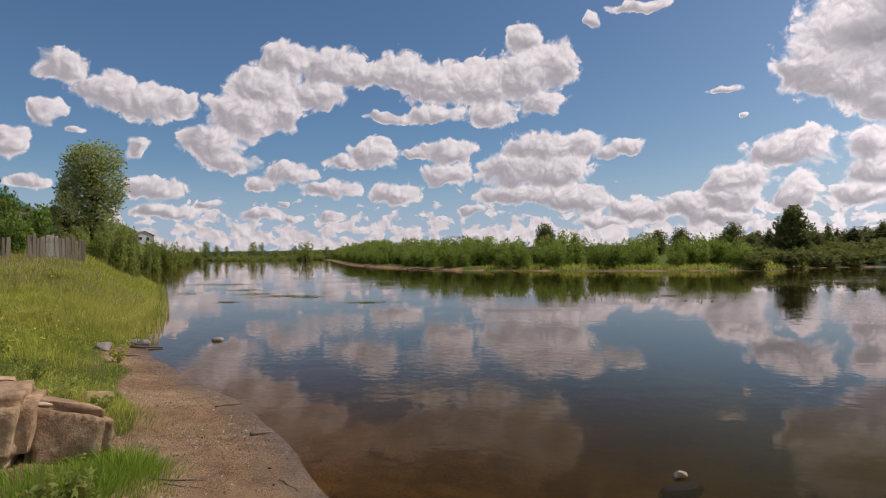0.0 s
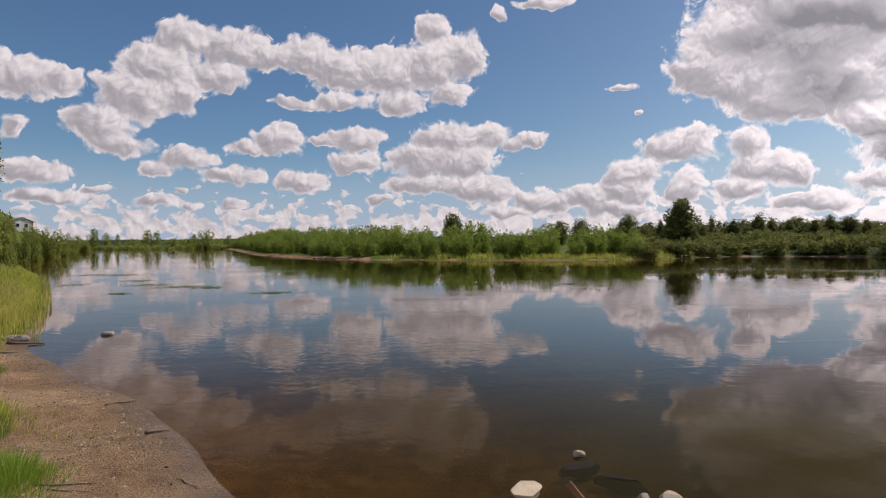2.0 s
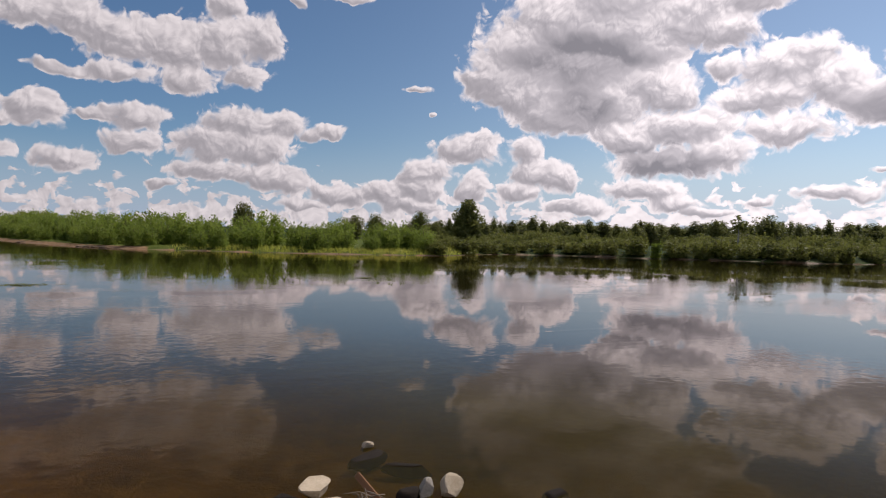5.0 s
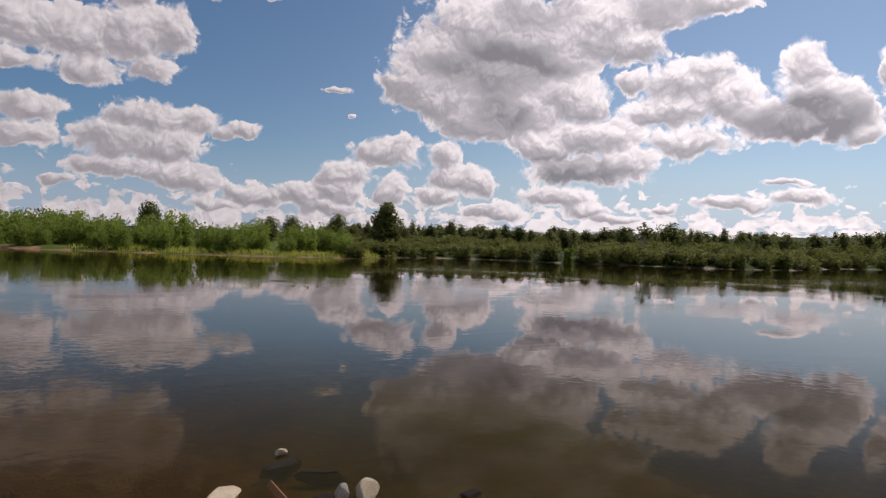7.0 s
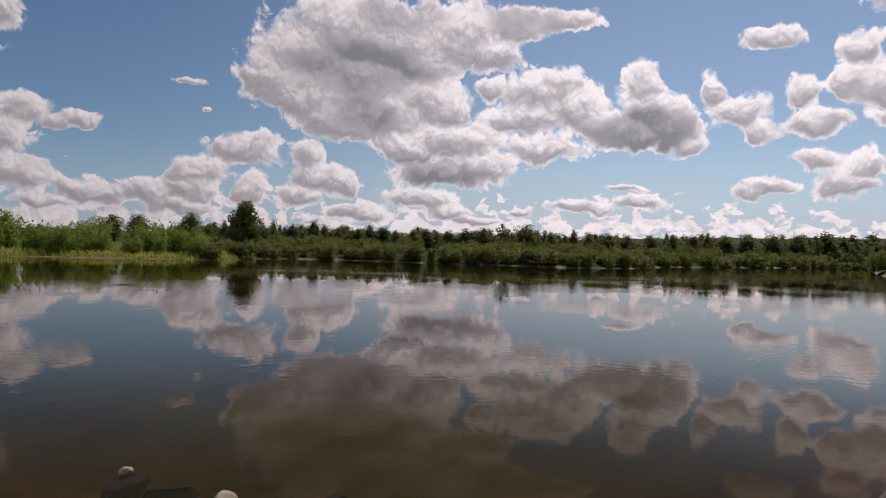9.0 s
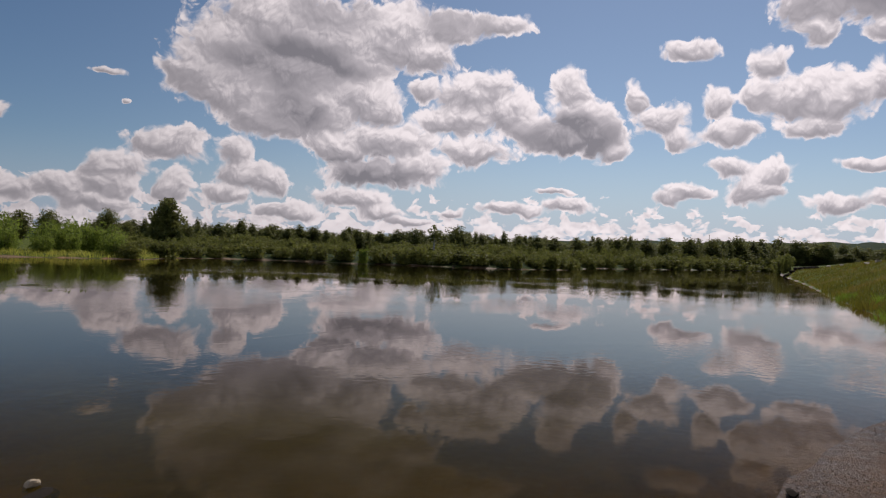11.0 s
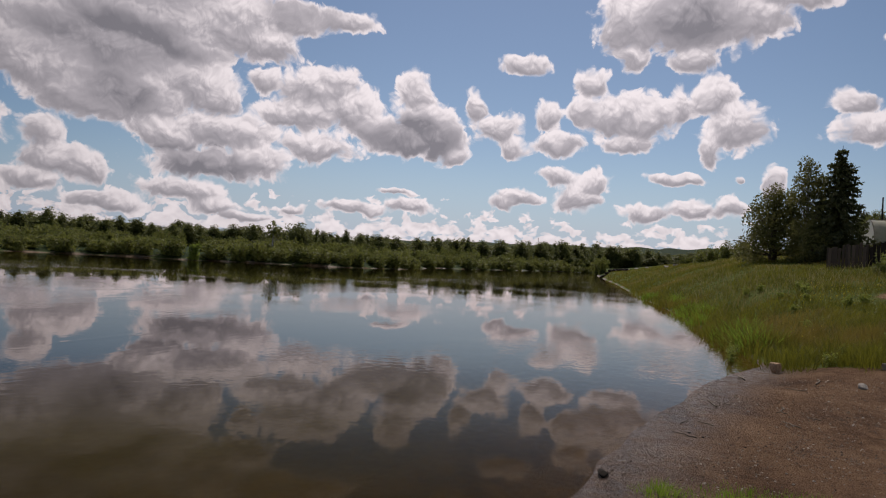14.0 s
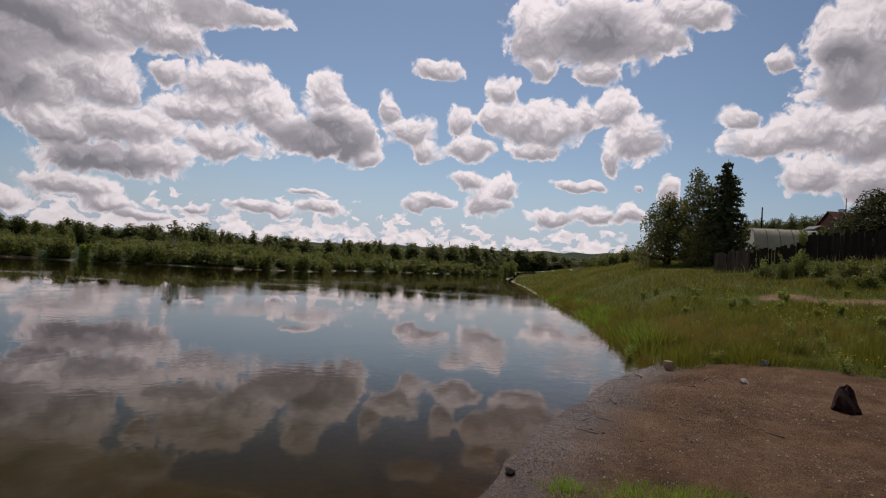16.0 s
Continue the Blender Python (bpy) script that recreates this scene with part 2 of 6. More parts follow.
# pale haze low over the horizon
tint = wnode("ShaderNodeMix", {6: (0.62, 0.775, 0.84, 1), 7: (0.95, 0.91, 0.83, 1)}, data_type='RGBA')
wt.links.new(toward, tint.inputs[0])
blue = wvec('MULTIPLY', sky.outputs[0], tint.outputs[2])
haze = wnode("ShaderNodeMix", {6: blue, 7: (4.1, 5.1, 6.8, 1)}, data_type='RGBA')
wt.links.new(wmath('MULTIPLY', wstep(above, 9.0, -1.0), 0.85), haze.inputs[0])
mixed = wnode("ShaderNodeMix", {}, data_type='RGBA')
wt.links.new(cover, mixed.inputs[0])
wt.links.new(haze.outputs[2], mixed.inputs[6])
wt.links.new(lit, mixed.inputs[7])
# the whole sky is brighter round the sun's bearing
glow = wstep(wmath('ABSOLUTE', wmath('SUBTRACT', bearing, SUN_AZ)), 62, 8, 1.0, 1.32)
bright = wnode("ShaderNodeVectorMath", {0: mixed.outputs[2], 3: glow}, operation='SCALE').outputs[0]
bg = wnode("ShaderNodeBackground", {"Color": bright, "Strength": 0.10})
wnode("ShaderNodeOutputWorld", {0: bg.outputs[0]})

sun = new("sun", bpy.data.lights.new("sun", 'SUN'))
sun.data.energy = 3.9
sun.data.angle = radians(0.55)
sun.data.color = (1.0, 0.95, 0.87)
sa, se = radians(SUN_AZ), radians(SUN_EL)
sun.matrix_world = look((0, 0, 50), (-math.sin(sa) * math.cos(se), -math.cos(sa) * math.cos(se), 50 - math.sin(se)))

# materials ------------------------------------------------------------
class Nodes:
    """A small wrapper that makes and links shader nodes."""

    def __init__(self, tree):
        self.t = tree
        tree.nodes.clear()

    def n(self, kind, ins=None, **props):
        node = self.t.nodes.new(kind)
        for k, v in props.items():
            setattr(node, k, v)
        for k, v in (ins or {}).items():
            sock = node.inputs[k]
            if isinstance(v, bpy.types.NodeSocket):
                self.t.links.new(v, sock)
            else:
                sock.default_value = v
        return node

    def noise(self, vec, scale, detail=4.0, rough=0.55, dist=0.0):
        return self.n("ShaderNodeTexNoise", {"Vector": vec, "Scale": scale, "Detail": detail, "Roughness": rough, "Distortion": dist}).outputs["Fac"]

    def math(self, op, a, b=0.0, c=0.0, clamp=False):
        return self.n("ShaderNodeMath", {0: a, 1: b, 2: c}, operation=op, use_clamp=clamp).outputs[0]

    def ramp(self, fac, stops):
        r = self.n("ShaderNodeValToRGB", {"Fac": fac})
        el = r.color_ramp.elements
        while len(el) < len(stops):
            el.new(0.5)
        for e, (p, c) in zip(el, stops):
            e.position, e.color = p, (*c, 1) if len(c) == 3 else c
        return r.outputs["Color"]

    def mix(self, fac, a, b, blend="MIX"):
        m = self.n("ShaderNodeMix", {}, data_type='RGBA', blend_type=blend)
        for sock, v in ((m.inputs[0], fac), (m.inputs[6], a), (m.inputs[7], b)):
            if isinstance(v, bpy.types.NodeSocket):
                self.t.links.new(v, sock)
            else:
                sock.default_value = v if isinstance(v, float) else (*v, 1)
        return m.outputs[2]

    def smooth(self, v, lo, hi, a=0.0, b=1.0):
        return self.n("ShaderNodeMapRange", {"Value": v, "From Min": lo, "From Max": hi, "To Min": a, "To Max": b}, interpolation_type='SMOOTHSTEP').outputs[0]

    def bump(self, height, strength=0.5, dist=0.02):
        return self.n("ShaderNodeBump", {"Height": height, "Strength": strength, "Distance": dist}).outputs[0]

    def out(self, shader):
        self.n("ShaderNodeOutputMaterial", {"Surface": shader})


def material(name):
    m = bpy.data.materials.new(name)
    m.use_nodes = True
    return m, Nodes(m.node_tree)


def plain(name, stops, scale, rough=0.85, bump=0.4, dist=0.02, detail=6.0, metallic=0.0, stretch=(1, 1, 1), vary=0.25):
    """A worn solid surface: colour from two scales of noise, relief, and a shift from object to object."""
    m, g = material(name)
    co = g.n("ShaderNodeTexCoord").outputs["Object"]
    co = g.n("ShaderNodeMapping", {"Vector": co, "Scale": stretch}).outputs[0]
    big, fine = g.noise(co, scale, detail), g.noise(co, scale * 7, 5.0, 0.65)
    f = g.math('ADD', g.math('MULTIPLY', big, 0.6), g.math('MULTIPLY', fine, 0.4))
    col = g.ramp(f, stops)
    rnd = g.n("ShaderNodeObjectInfo").outputs["Random"]
    col = g.mix(1.0, col, g.ramp(rnd, [(0, (1 - vary,) * 3), (1, (1, 1, 1))]), 'MULTIPLY')
    p = g.n("ShaderNodeBsdfPrincipled", {"Base Color": col, "Roughness": rough, "Metallic": metallic, "Specular IOR Level": 0.15 if rough > 0.75 else 0.5, "Normal": g.bump(g.math('ADD', big, fine), bump, dist)})
    g.out(p.outputs[0])
    return m


def leafy(name, dark, light, through=0.35, spread=0.3, straw=None, clumps=False):
    """Leaves: each leaf has its own shade of green, lets some light through, and has a dull sheen."""
    m, g = material(name)
    geo = g.n("ShaderNodeNewGeometry")
    rnd, ob = geo.outputs["Random Per Island"], g.n("ShaderNodeObjectInfo").outputs["Random"]
    pos = g.noise(geo.outputs["Position"], 0.35, 2.0)
    f = g.math('ADD', g.math('MULTIPLY', rnd, 0.55), g.math('ADD', g.math('MULTIPLY', ob, spread), g.math('MULTIPLY_ADD', pos, 0.7, -0.2)), clamp=True)
    if clumps:                             # tufts a hand or two across differ in shade
        f = g.math('MULTIPLY_ADD', g.noise(geo.outputs["Position"], 1.5, 3.0, 0.6), 1.5, g.math('ADD', f, -0.78), clamp=True)
    col = g.ramp(f, [(0.1, dark), (0.95, light)])
    if straw:                              # drier patches, some metres across
        dry = g.smooth(g.noise(geo.outputs["Position"], 0.16, 3.0, 0.6), 0.48, 0.68, 0.0, 0.8)
        col = g.mix(dry, col, straw)
    p = g.n("ShaderNodeBsdfPrincipled", {"Base Color": col, "Roughness": 0.6, "Specular IOR Level": 0.3})
    tr = g.n("ShaderNodeBsdfTranslucent", {"Color": g.mix(0.5, col, light)})
    g.out(g.n("ShaderNodeMixShader", {0: through, 1: p.outputs[0], 2: tr.outputs[0]}).outputs[0])
    return m


M_LEAF_WILLOW = leafy("willow_leaf", (0.095, 0.145, 0.018), (0.29, 0.36, 0.06), 0.5)
M_LEAF_TREE = leafy("tree_leaf", (0.064, 0.08, 0.025), (0.22, 0.23, 0.068), 0.48)
# lit copy of bush_leaf, which is kept darker for backlit shrubs and banks
M_LEAF_LIT = leafy("lit_leaf", (0.12, 0.16, 0.028), (0.33, 0.36, 0.075), 0.5)
M_LEAF_POPLAR = leafy("poplar_leaf", (0.15, 0.185, 0.055), (0.38, 0.41, 0.15), 0.52)
M_LEAF_YARD = leafy("yard_leaf", (0.068, 0.078, 0.022), (0.24, 0.225, 0.072), 0.42)
M_LEAF_BUSH = leafy("bush_leaf", (0.07, 0.09, 0.02), (0.235, 0.245, 0.055), 0.46)
M_LEAF_BRIGHT = leafy("bright_leaf", (0.08, 0.14, 0.018), (0.22, 0.31, 0.05), 0.45)
M_NEEDLE = leafy("needle", (0.036, 0.044, 0.016), (0.115, 0.118, 0.042), 0.28)
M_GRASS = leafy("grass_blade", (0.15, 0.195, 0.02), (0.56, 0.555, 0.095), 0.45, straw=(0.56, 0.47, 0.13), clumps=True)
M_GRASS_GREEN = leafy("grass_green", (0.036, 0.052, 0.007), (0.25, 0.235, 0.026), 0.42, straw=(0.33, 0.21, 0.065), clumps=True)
M_TUFT = leafy("tuft_grass", (0.10, 0.17, 0.015), (0.30, 0.42, 0.05), 0.45)
M_PETAL = leafy("yellow_petal", (0.6, 0.45, 0.03), (0.8, 0.65, 0.06), 0.3)
M_GRASS_DRY = leafy("grass_dry", (0.20, 0.17, 0.06), (0.42, 0.35, 0.14), 0.3)
M_BARK = plain("bark", [(0.3, (0.05, 0.038, 0.028)), (0.7, (0.16, 0.12, 0.09))], 6.0, 0.95, 0.7, 0.03, stretch=(1, 1, 0.2))
M_BIRCH = plain("birch_bark", [(0.35, (0.08, 0.07, 0.06)), (0.5, (0.5, 0.48, 0.44)), (0.8, (0.65, 0.63, 0.6))], 5.0, 0.85, 0.3, 0.02, stretch=(1, 1, 1.8))
M_WOOD_GREY = plain("weathered_wood", [(0.3, (0.17, 0.135, 0.10)), (0.7, (0.38, 0.315, 0.24))], 3.0, 0.9, 0.5, 0.01, stretch=(3, 3, 0.3), vary=0.45)
M_WOOD_DARK = plain("dark_wood", [(0.3, (0.018, 0.014, 0.012)), (0.7, (0.05, 0.038, 0.03))], 3.0, 0.9, 0.5, 0.01, stretch=(3, 3, 0.3), vary=0.4)
# weathered wood darkened and browned for the fence that is seen backlit
M_WOOD_BACKLIT = plain("backlit_wood", [(0.3, (0.08, 0.058, 0.044)), (0.7, (0.19, 0.145, 0.11))], 3.0, 0.9, 0.5, 0.01, stretch=(3, 3, 0.3), vary=0.45)
M_WOOD_RED = plain("split_wood", [(0.3, (0.20, 0.09, 0.04)), (0.7, (0.42, 0.22, 0.11))], 4.0, 0.8, 0.5, 0.005, stretch=(6, 6, 0.6))
M_STONE = plain("boulder_stone", [(0.34, (0.20, 0.12, 0.07)), (0.52, (0.44, 0.295, 0.175)), (0.68, (0.62, 0.46, 0.30))], 2.6, 0.9, 0.6, 0.03)
M_STONE_GREY = plain("grey_stone", [(0.3, (0.20, 0.175, 0.145)), (0.7, (0.48, 0.43, 0.36))], 9.0, 0.8, 0.6, 0.01)
M_STONE_PALE = plain("pale_stone", [(0.3, (0.36, 0.28, 0.18)), (0.6, (0.58, 0.48, 0.35)), (0.75, (0.70, 0.61, 0.48))], 9.0, 0.85, 0.6, 0.01)
# nearly black, so that sunken stones hold their shadow in the colour
M_STONE_WET_SHADED = plain("wet_shaded_stone", [(0.3, (0.014, 0.010, 0.007)), (0.7, (0.035, 0.026, 0.018))], 9.0, 0.9, 0.6, 0.01)
M_STONE_DARK = plain("charred_stump", [(0.3, (0.012, 0.006, 0.005)), (0.7, (0.065, 0.026, 0.017))], 9.0, 0.85, 0.8, 0.02)
M_WHITE = plain("white_render", [(0.3, (0.66, 0.65, 0.62)), (0.7, (0.8, 0.79, 0.77))], 1.5, 0.9, 0.2)
M_ROOF_RED = plain("red_roof", [(0.3, (0.07, 0.022, 0.018)), (0.7, (0.13, 0.04, 0.032))], 2.0, 0.97, 0.3)
M_ROOF_GREY = plain("grey_roof", [(0.3, (0.14, 0.14, 0.14)), (0.7, (0.28, 0.27, 0.27))], 2.0, 0.8, 0.3)
M_ROOF_GREEN = plain("green_roof", [(0.3, (0.02, 0.09, 0.06)), (0.7, (0.04, 0.15, 0.10))], 2.0, 0.5, 0.3)
M_BRICK = plain("brick_wall", [(0.3, (0.15, 0.07, 0.05)), (0.7, (0.3, 0.15, 0.11))], 3.0, 0.9, 0.3)
M_GLASSDARK = plain("window_glass", [(0.3, (0.02, 0.025, 0.03)), (0.7, (0.05, 0.06, 0.07))], 1.0, 0.08, 0.0)
M_FILM = plain("greenhouse_film", [(0.3, (0.34, 0.31, 0.19)), (0.7, (0.52, 0.49, 0.33))], 1.2, 0.4, 0.25)


def grit_material():
    m, g = material("grit")
    rnd = g.n("ShaderNodeNewGeometry").outputs["Random Per Island"]
    col = g.ramp(rnd, [(0.0, (0.08, 0.055, 0.036)), (0.5, (0.20, 0.145, 0.095)), (0.85, (0.32, 0.25, 0.175)), (0.98, (0.50, 0.44, 0.35))])
    g.out(g.n("ShaderNodeBsdfPrincipled", {"Base Color": col, "Roughness": 0.85}).outputs[0])
    return m


M_GRIT = grit_material()


def ground_material():
    """Beach sand and gravel near the water, turf above it, dark woods far away; the mask is stored on the sheet."""
    m, g = material("ground")
    pos = g.n("ShaderNodeNewGeometry").outputs["Position"]
    turf = g.n("ShaderNodeAttribute", attribute_name="turf").outputs["Fac"]
    wood = g.n("ShaderNodeAttribute", attribute_name="wood").outputs["Fac"]
    wet = g.n("ShaderNodeAttribute", attribute_name="wet").outputs["Fac"]
    n1, n2, n3 = g.noise(pos, 0.8, 5.0, 0.62, 0.6), g.noise(pos, 5.0, 6.0, 0.7), g.noise(pos, 40.0, 5.0, 0.75)
    f = g.math('ADD', g.math('MULTIPLY', n1, 0.45), g.math('ADD', g.math('MULTIPLY', n2, 0.3), g.math('MULTIPLY', n3, 0.25)))
    sand = g.ramp(f, [(0.35, (0.125, 0.073, 0.040)), (0.46, (0.265, 0.166, 0.092)), (0.57, (0.40, 0.262, 0.148)), (0.67, (0.57, 0.40, 0.25))])
    grit = g.n("ShaderNodeTexVoronoi", {"Vector": pos, "Scale": 28.0})
    speck = g.smooth(grit.outputs["Distance"], 0.16, 0.08)
    keep = g.smooth(g.n("ShaderNodeSeparateColor", {0: grit.outputs["Color"]}).outputs[0], 0.72, 0.8)
    sand = g.mix(g.math('MULTIPLY', speck, keep), sand, g.ramp(g.n("ShaderNodeSeparateColor", {0: grit.outputs["Color"]}).outputs[1], [(0, (0.10, 0.08, 0.07)), (1, (0.5, 0.45, 0.38))]))
    # sand towards the sun is painted darker, as seen backlit, and as damp soil
    backlit_mud = g.n("ShaderNodeAttribute", attribute_name="backlit_mud").outputs["Fac"]
    sand = g.mix(backlit_mud, sand, g.mix(1.0, sand, (0.50, 0.45, 0.43), 'MULTIPLY'))
    sand = g.mix(wet, sand, g.mix(1.0, sand, (0.60, 0.56, 0.50), 'MULTIPLY'))
    damp = g.smooth(g.noise(g.n("ShaderNodeMapping", {"Vector": pos, "Scale": (0.7, 1.5, 1)}).outputs[0], 0.9, 4.0, 0.65, 0.8), 0.5, 0.66, 0.0, 0.75)
    sand = g.mix(g.math('MULTIPLY', damp, g.math('MULTIPLY_ADD', backlit_mud, 0.6, 0.4)), sand, g.mix(1.0, sand, (0.60, 0.54, 0.50), 'MULTIPLY'))   # trodden damp patches
    gt = g.ramp(f, [(0.3, (0.035, 0.055, 0.010)), (0.5, (0.085, 0.11, 0.02)), (0.7, (0.16, 0.17, 0.04))])
    # dark colour of distant woods, also painted as shade on the far bank
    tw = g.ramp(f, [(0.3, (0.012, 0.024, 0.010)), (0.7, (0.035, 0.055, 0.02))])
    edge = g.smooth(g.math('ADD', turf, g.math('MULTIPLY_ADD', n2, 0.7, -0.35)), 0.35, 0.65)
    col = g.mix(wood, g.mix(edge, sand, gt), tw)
    rough = g.math('MULTIPLY_ADD', wet, g.smooth(n2, 0.4, 0.62, -0.62, -0.25), 0.92)
    h = g.math('ADD', g.math('MULTIPLY', n2, 1.0), g.math('ADD', g.math('MULTIPLY', n3, 0.5), g.math('MULTIPLY', speck, 0.3)))
    p = g.n("ShaderNodeBsdfPrincipled", {"Base Color": col, "Roughness": rough, "Specular IOR Level": g.math('MULTIPLY_ADD', wet, 0.35, 0.08), "Normal": g.bump(h, 1.0, 0.06)})
    g.out(p.outputs[0])
    return m


def water_material():
    """Murky river water: mirror by Fresnel over a brown body that clears towards the shallows."""
    m, g = material("river_water")
    pos = g.n("ShaderNodeNewGeometry").outputs["Position"]
    deep = g.n("ShaderNodeAttribute", attribute_name="deep").outputs["Fac"]
    r1 = g.noise(pos, 5.2, 2.0, 0.5, 0.5)
    r2 = g.noise(pos, 13.0, 1.0, 0.5, 0.3)
    r3 = g.noise(pos, 0.22, 2.0, 0.5)
    calm = g.smooth(g.noise(pos, 0.12, 3.0, 0.55, 0.8), 0.40, 0.66, 0.10, 2.0)
    h = g.math('ADD', g.math('MULTIPLY', r1, 0.5), g.math('MULTIPLY', r2, 0.035))
    band = g.n("ShaderNodeMapping", {"Vector": pos, "Rotation": (0, 0, radians(-28)), "Scale": (0.035, 0.33, 1)}).outputs[0]
    streak = g.smooth(g.noise(band, 1.0, 4.0, 0.6), 0.54, 0.66, 0.0, 1.1)
    h = g.math('ADD', g.math('MULTIPLY', h, g.math('ADD', calm, streak)), g.math('MULTIPLY', r3, 0.25))
    nrm = g.bump(h, 0.125, 0.028)
    body = g.ramp(g.noise(pos, 0.8, 4.0), [(0.3, (0.034, 0.0255, 0.0045)), (0.7, (0.052, 0.040, 0.0075))])
    body = g.mix(g.smooth(deep, 0.72, 0.98), body, g.mix(1.0, body, (0.30, 0.30, 0.38), 'MULTIPLY'))   # deep water gives less light back
    clear = g.n("ShaderNodeBsdfTransparent", {"Color": (0.68, 0.59, 0.34, 1)})
    murk = g.n("ShaderNodeBsdfDiffuse", {"Color": body})
    base = g.n("ShaderNodeMixShader", {0: deep, 1: clear.outputs[0], 2: murk.outputs[0]})
    gloss = g.n("ShaderNodeBsdfGlossy", {"Color": (0.97, 0.90, 0.875, 1), "Roughness": 0.008, "Normal": nrm})
    fr = g.n("ShaderNodeFresnel", {"IOR": 1.33, "Normal": nrm}).outputs[0]
    fr = g.math('MULTIPLY', fr, g.smooth(fr, 0.08, 0.42, 0.18, 1.0))   # steeper looks into the water mirror less
    g.out(g.n("ShaderNodeMixShader", {0: fr, 1: base.outputs[0], 2: gloss.outputs[0]}).outputs[0])
    return m


M_GROUND, M_WATER = ground_material(), water_material()

# the land -------------------------------------------------------------
def at(az, d, z=0.0):
    """A place by its bearing from +y, clockwise, and its distance."""
    return Vector((d * math.sin(radians(az)), d * math.cos(radians(az)), z))


def lift(az):
    """The far bank's foot lies below the horizon by this many degrees less or more, bearing by bearing."""
    return 0.6 * math.cos(radians(az - 60))


def spread(line):
    """Shore points, first taken for a horizon on the treeline's foot, set out to their true distance."""
    out = []
    for x, y in line:
        d = math.hypot(x, y)
        k = 1 / max(1 / 1.9, 1 - d / 1.8 * math.tan(radians(lift(math.degrees(math.atan2(x, y))))))
        out.append((x * k, y * k))
    return out


SHORE_NEAR = [(-190, 480), (-96, 260), (-62, 150), (-39, 82), (-27, 56), (-16, 35.5), (-10.7, 24), (-8.3, 18.5), (-6.6, 14), (-5.5, 11.6), (-3.8, 9.2),
              (-2.8, 8), (-1.7, 6.3), (-0.8, 4.5), (0.4, 3.0), (1.9, 1.9), (3.2, 1.3), (4.8, 0.8), (7.3, 0.5), (11, -0.3), (13.6, -1.3),
              (16, -1.2), (18.3, -0.6), (25, 0.2), (38.7, 3), (59, 6.4), (86, 11.6), (92, 12.5), (140, 20), (260, 37)]
SHORE_NEAR = spread(SHORE_NEAR)


def ragged(line, reach, jolt, seed):
    """The same shoreline with small bays and points where it is near."""
    rng = np.random.default_rng(seed)
    pts = [line[0]]
    for (ax, ay), (bx, by) in zip(line, line[1:]):
        if math.hypot(ax, ay) < reach and math.hypot(bx, by) < reach:
            long = math.hypot(bx - ax, by - ay)
            n = max(1, round(long / 0.4))
            for i in range(1, n):
                k = rng.normal() * jolt
                pts.append((ax + (bx - ax) * i / n - (by - ay) / long * k, ay + (by - ay) * i / n + (bx - ax) / long * k))
        pts.append((bx, by))
    return pts


SHORE_NEAR = ragged(SHORE_NEAR, 17, 0.035, 12)
SHORE_FAR = [(-170, 480), (-104, 320), (-88, 285), (-48, 235), (-27, 150), (-13.5, 90), (-5, 68), (0.8, 59), (9, 53), (16.5, 48.5), (24.5, 46), (28, 49),
             (33, 50), (38, 47), (42, 41), (47, 37), (52, 31), (60, 28.5), (74, 31), (110, 31), (160, 35), (205, 33), (260, 38)]
SHORE_FAR = spread(SHORE_FAR)


def to_line(px, py, line):
    """Distance of many points from a polyline."""
    best = np.full(px.shape, 1e9)
    for (ax, ay), (bx, by) in zip(line, line[1:]):
        dx, dy = bx - ax, by - ay
        u = np.clip(((px - ax) * dx + (py - ay) * dy) / (dx * dx + dy * dy), 0, 1)
        best = np.minimum(best, np.hypot(px - ax - u * dx, py - ay - u * dy))
    return best


def in_river(px, py):
    ring = SHORE_NEAR + SHORE_FAR[::-1]
    inside = np.zeros(px.shape, bool)
    for (ax, ay), (bx, by) in zip(ring, ring[1:] + ring[:1]):
        cross = (ay > py) != (by > py)
        with np.errstate(divide='ignore', invalid='ignore'):
            xi = (bx - ax) * (py - ay) / (by - ay + 1e-12) + ax
        inside ^= cross & (px < xi)
    return inside


def step(v, lo, hi):
    u = np.clip((v - lo) / (hi - lo), 0, 1)
    return u * u * (3 - 2 * u)


def wobble(px, py, scale, seed=0.0):
    """A cheap smooth unevenness, about -1 to 1."""
    a = np.sin(px / scale + 1.3 * np.sin(py / scale * 0.7 + seed)) + np.sin(py / scale * 1.13 + 1.7 * np.sin(px / scale * 0.61 + 2 * seed))
    return 0.5 * a


LEFT_AZ, LEFT_R = [-60, -45, -33, -29, -26, -24, -21.5, 0], [4, 8, 12, 18, 26, 36, 45, 55, 80, 120, 150, 250]
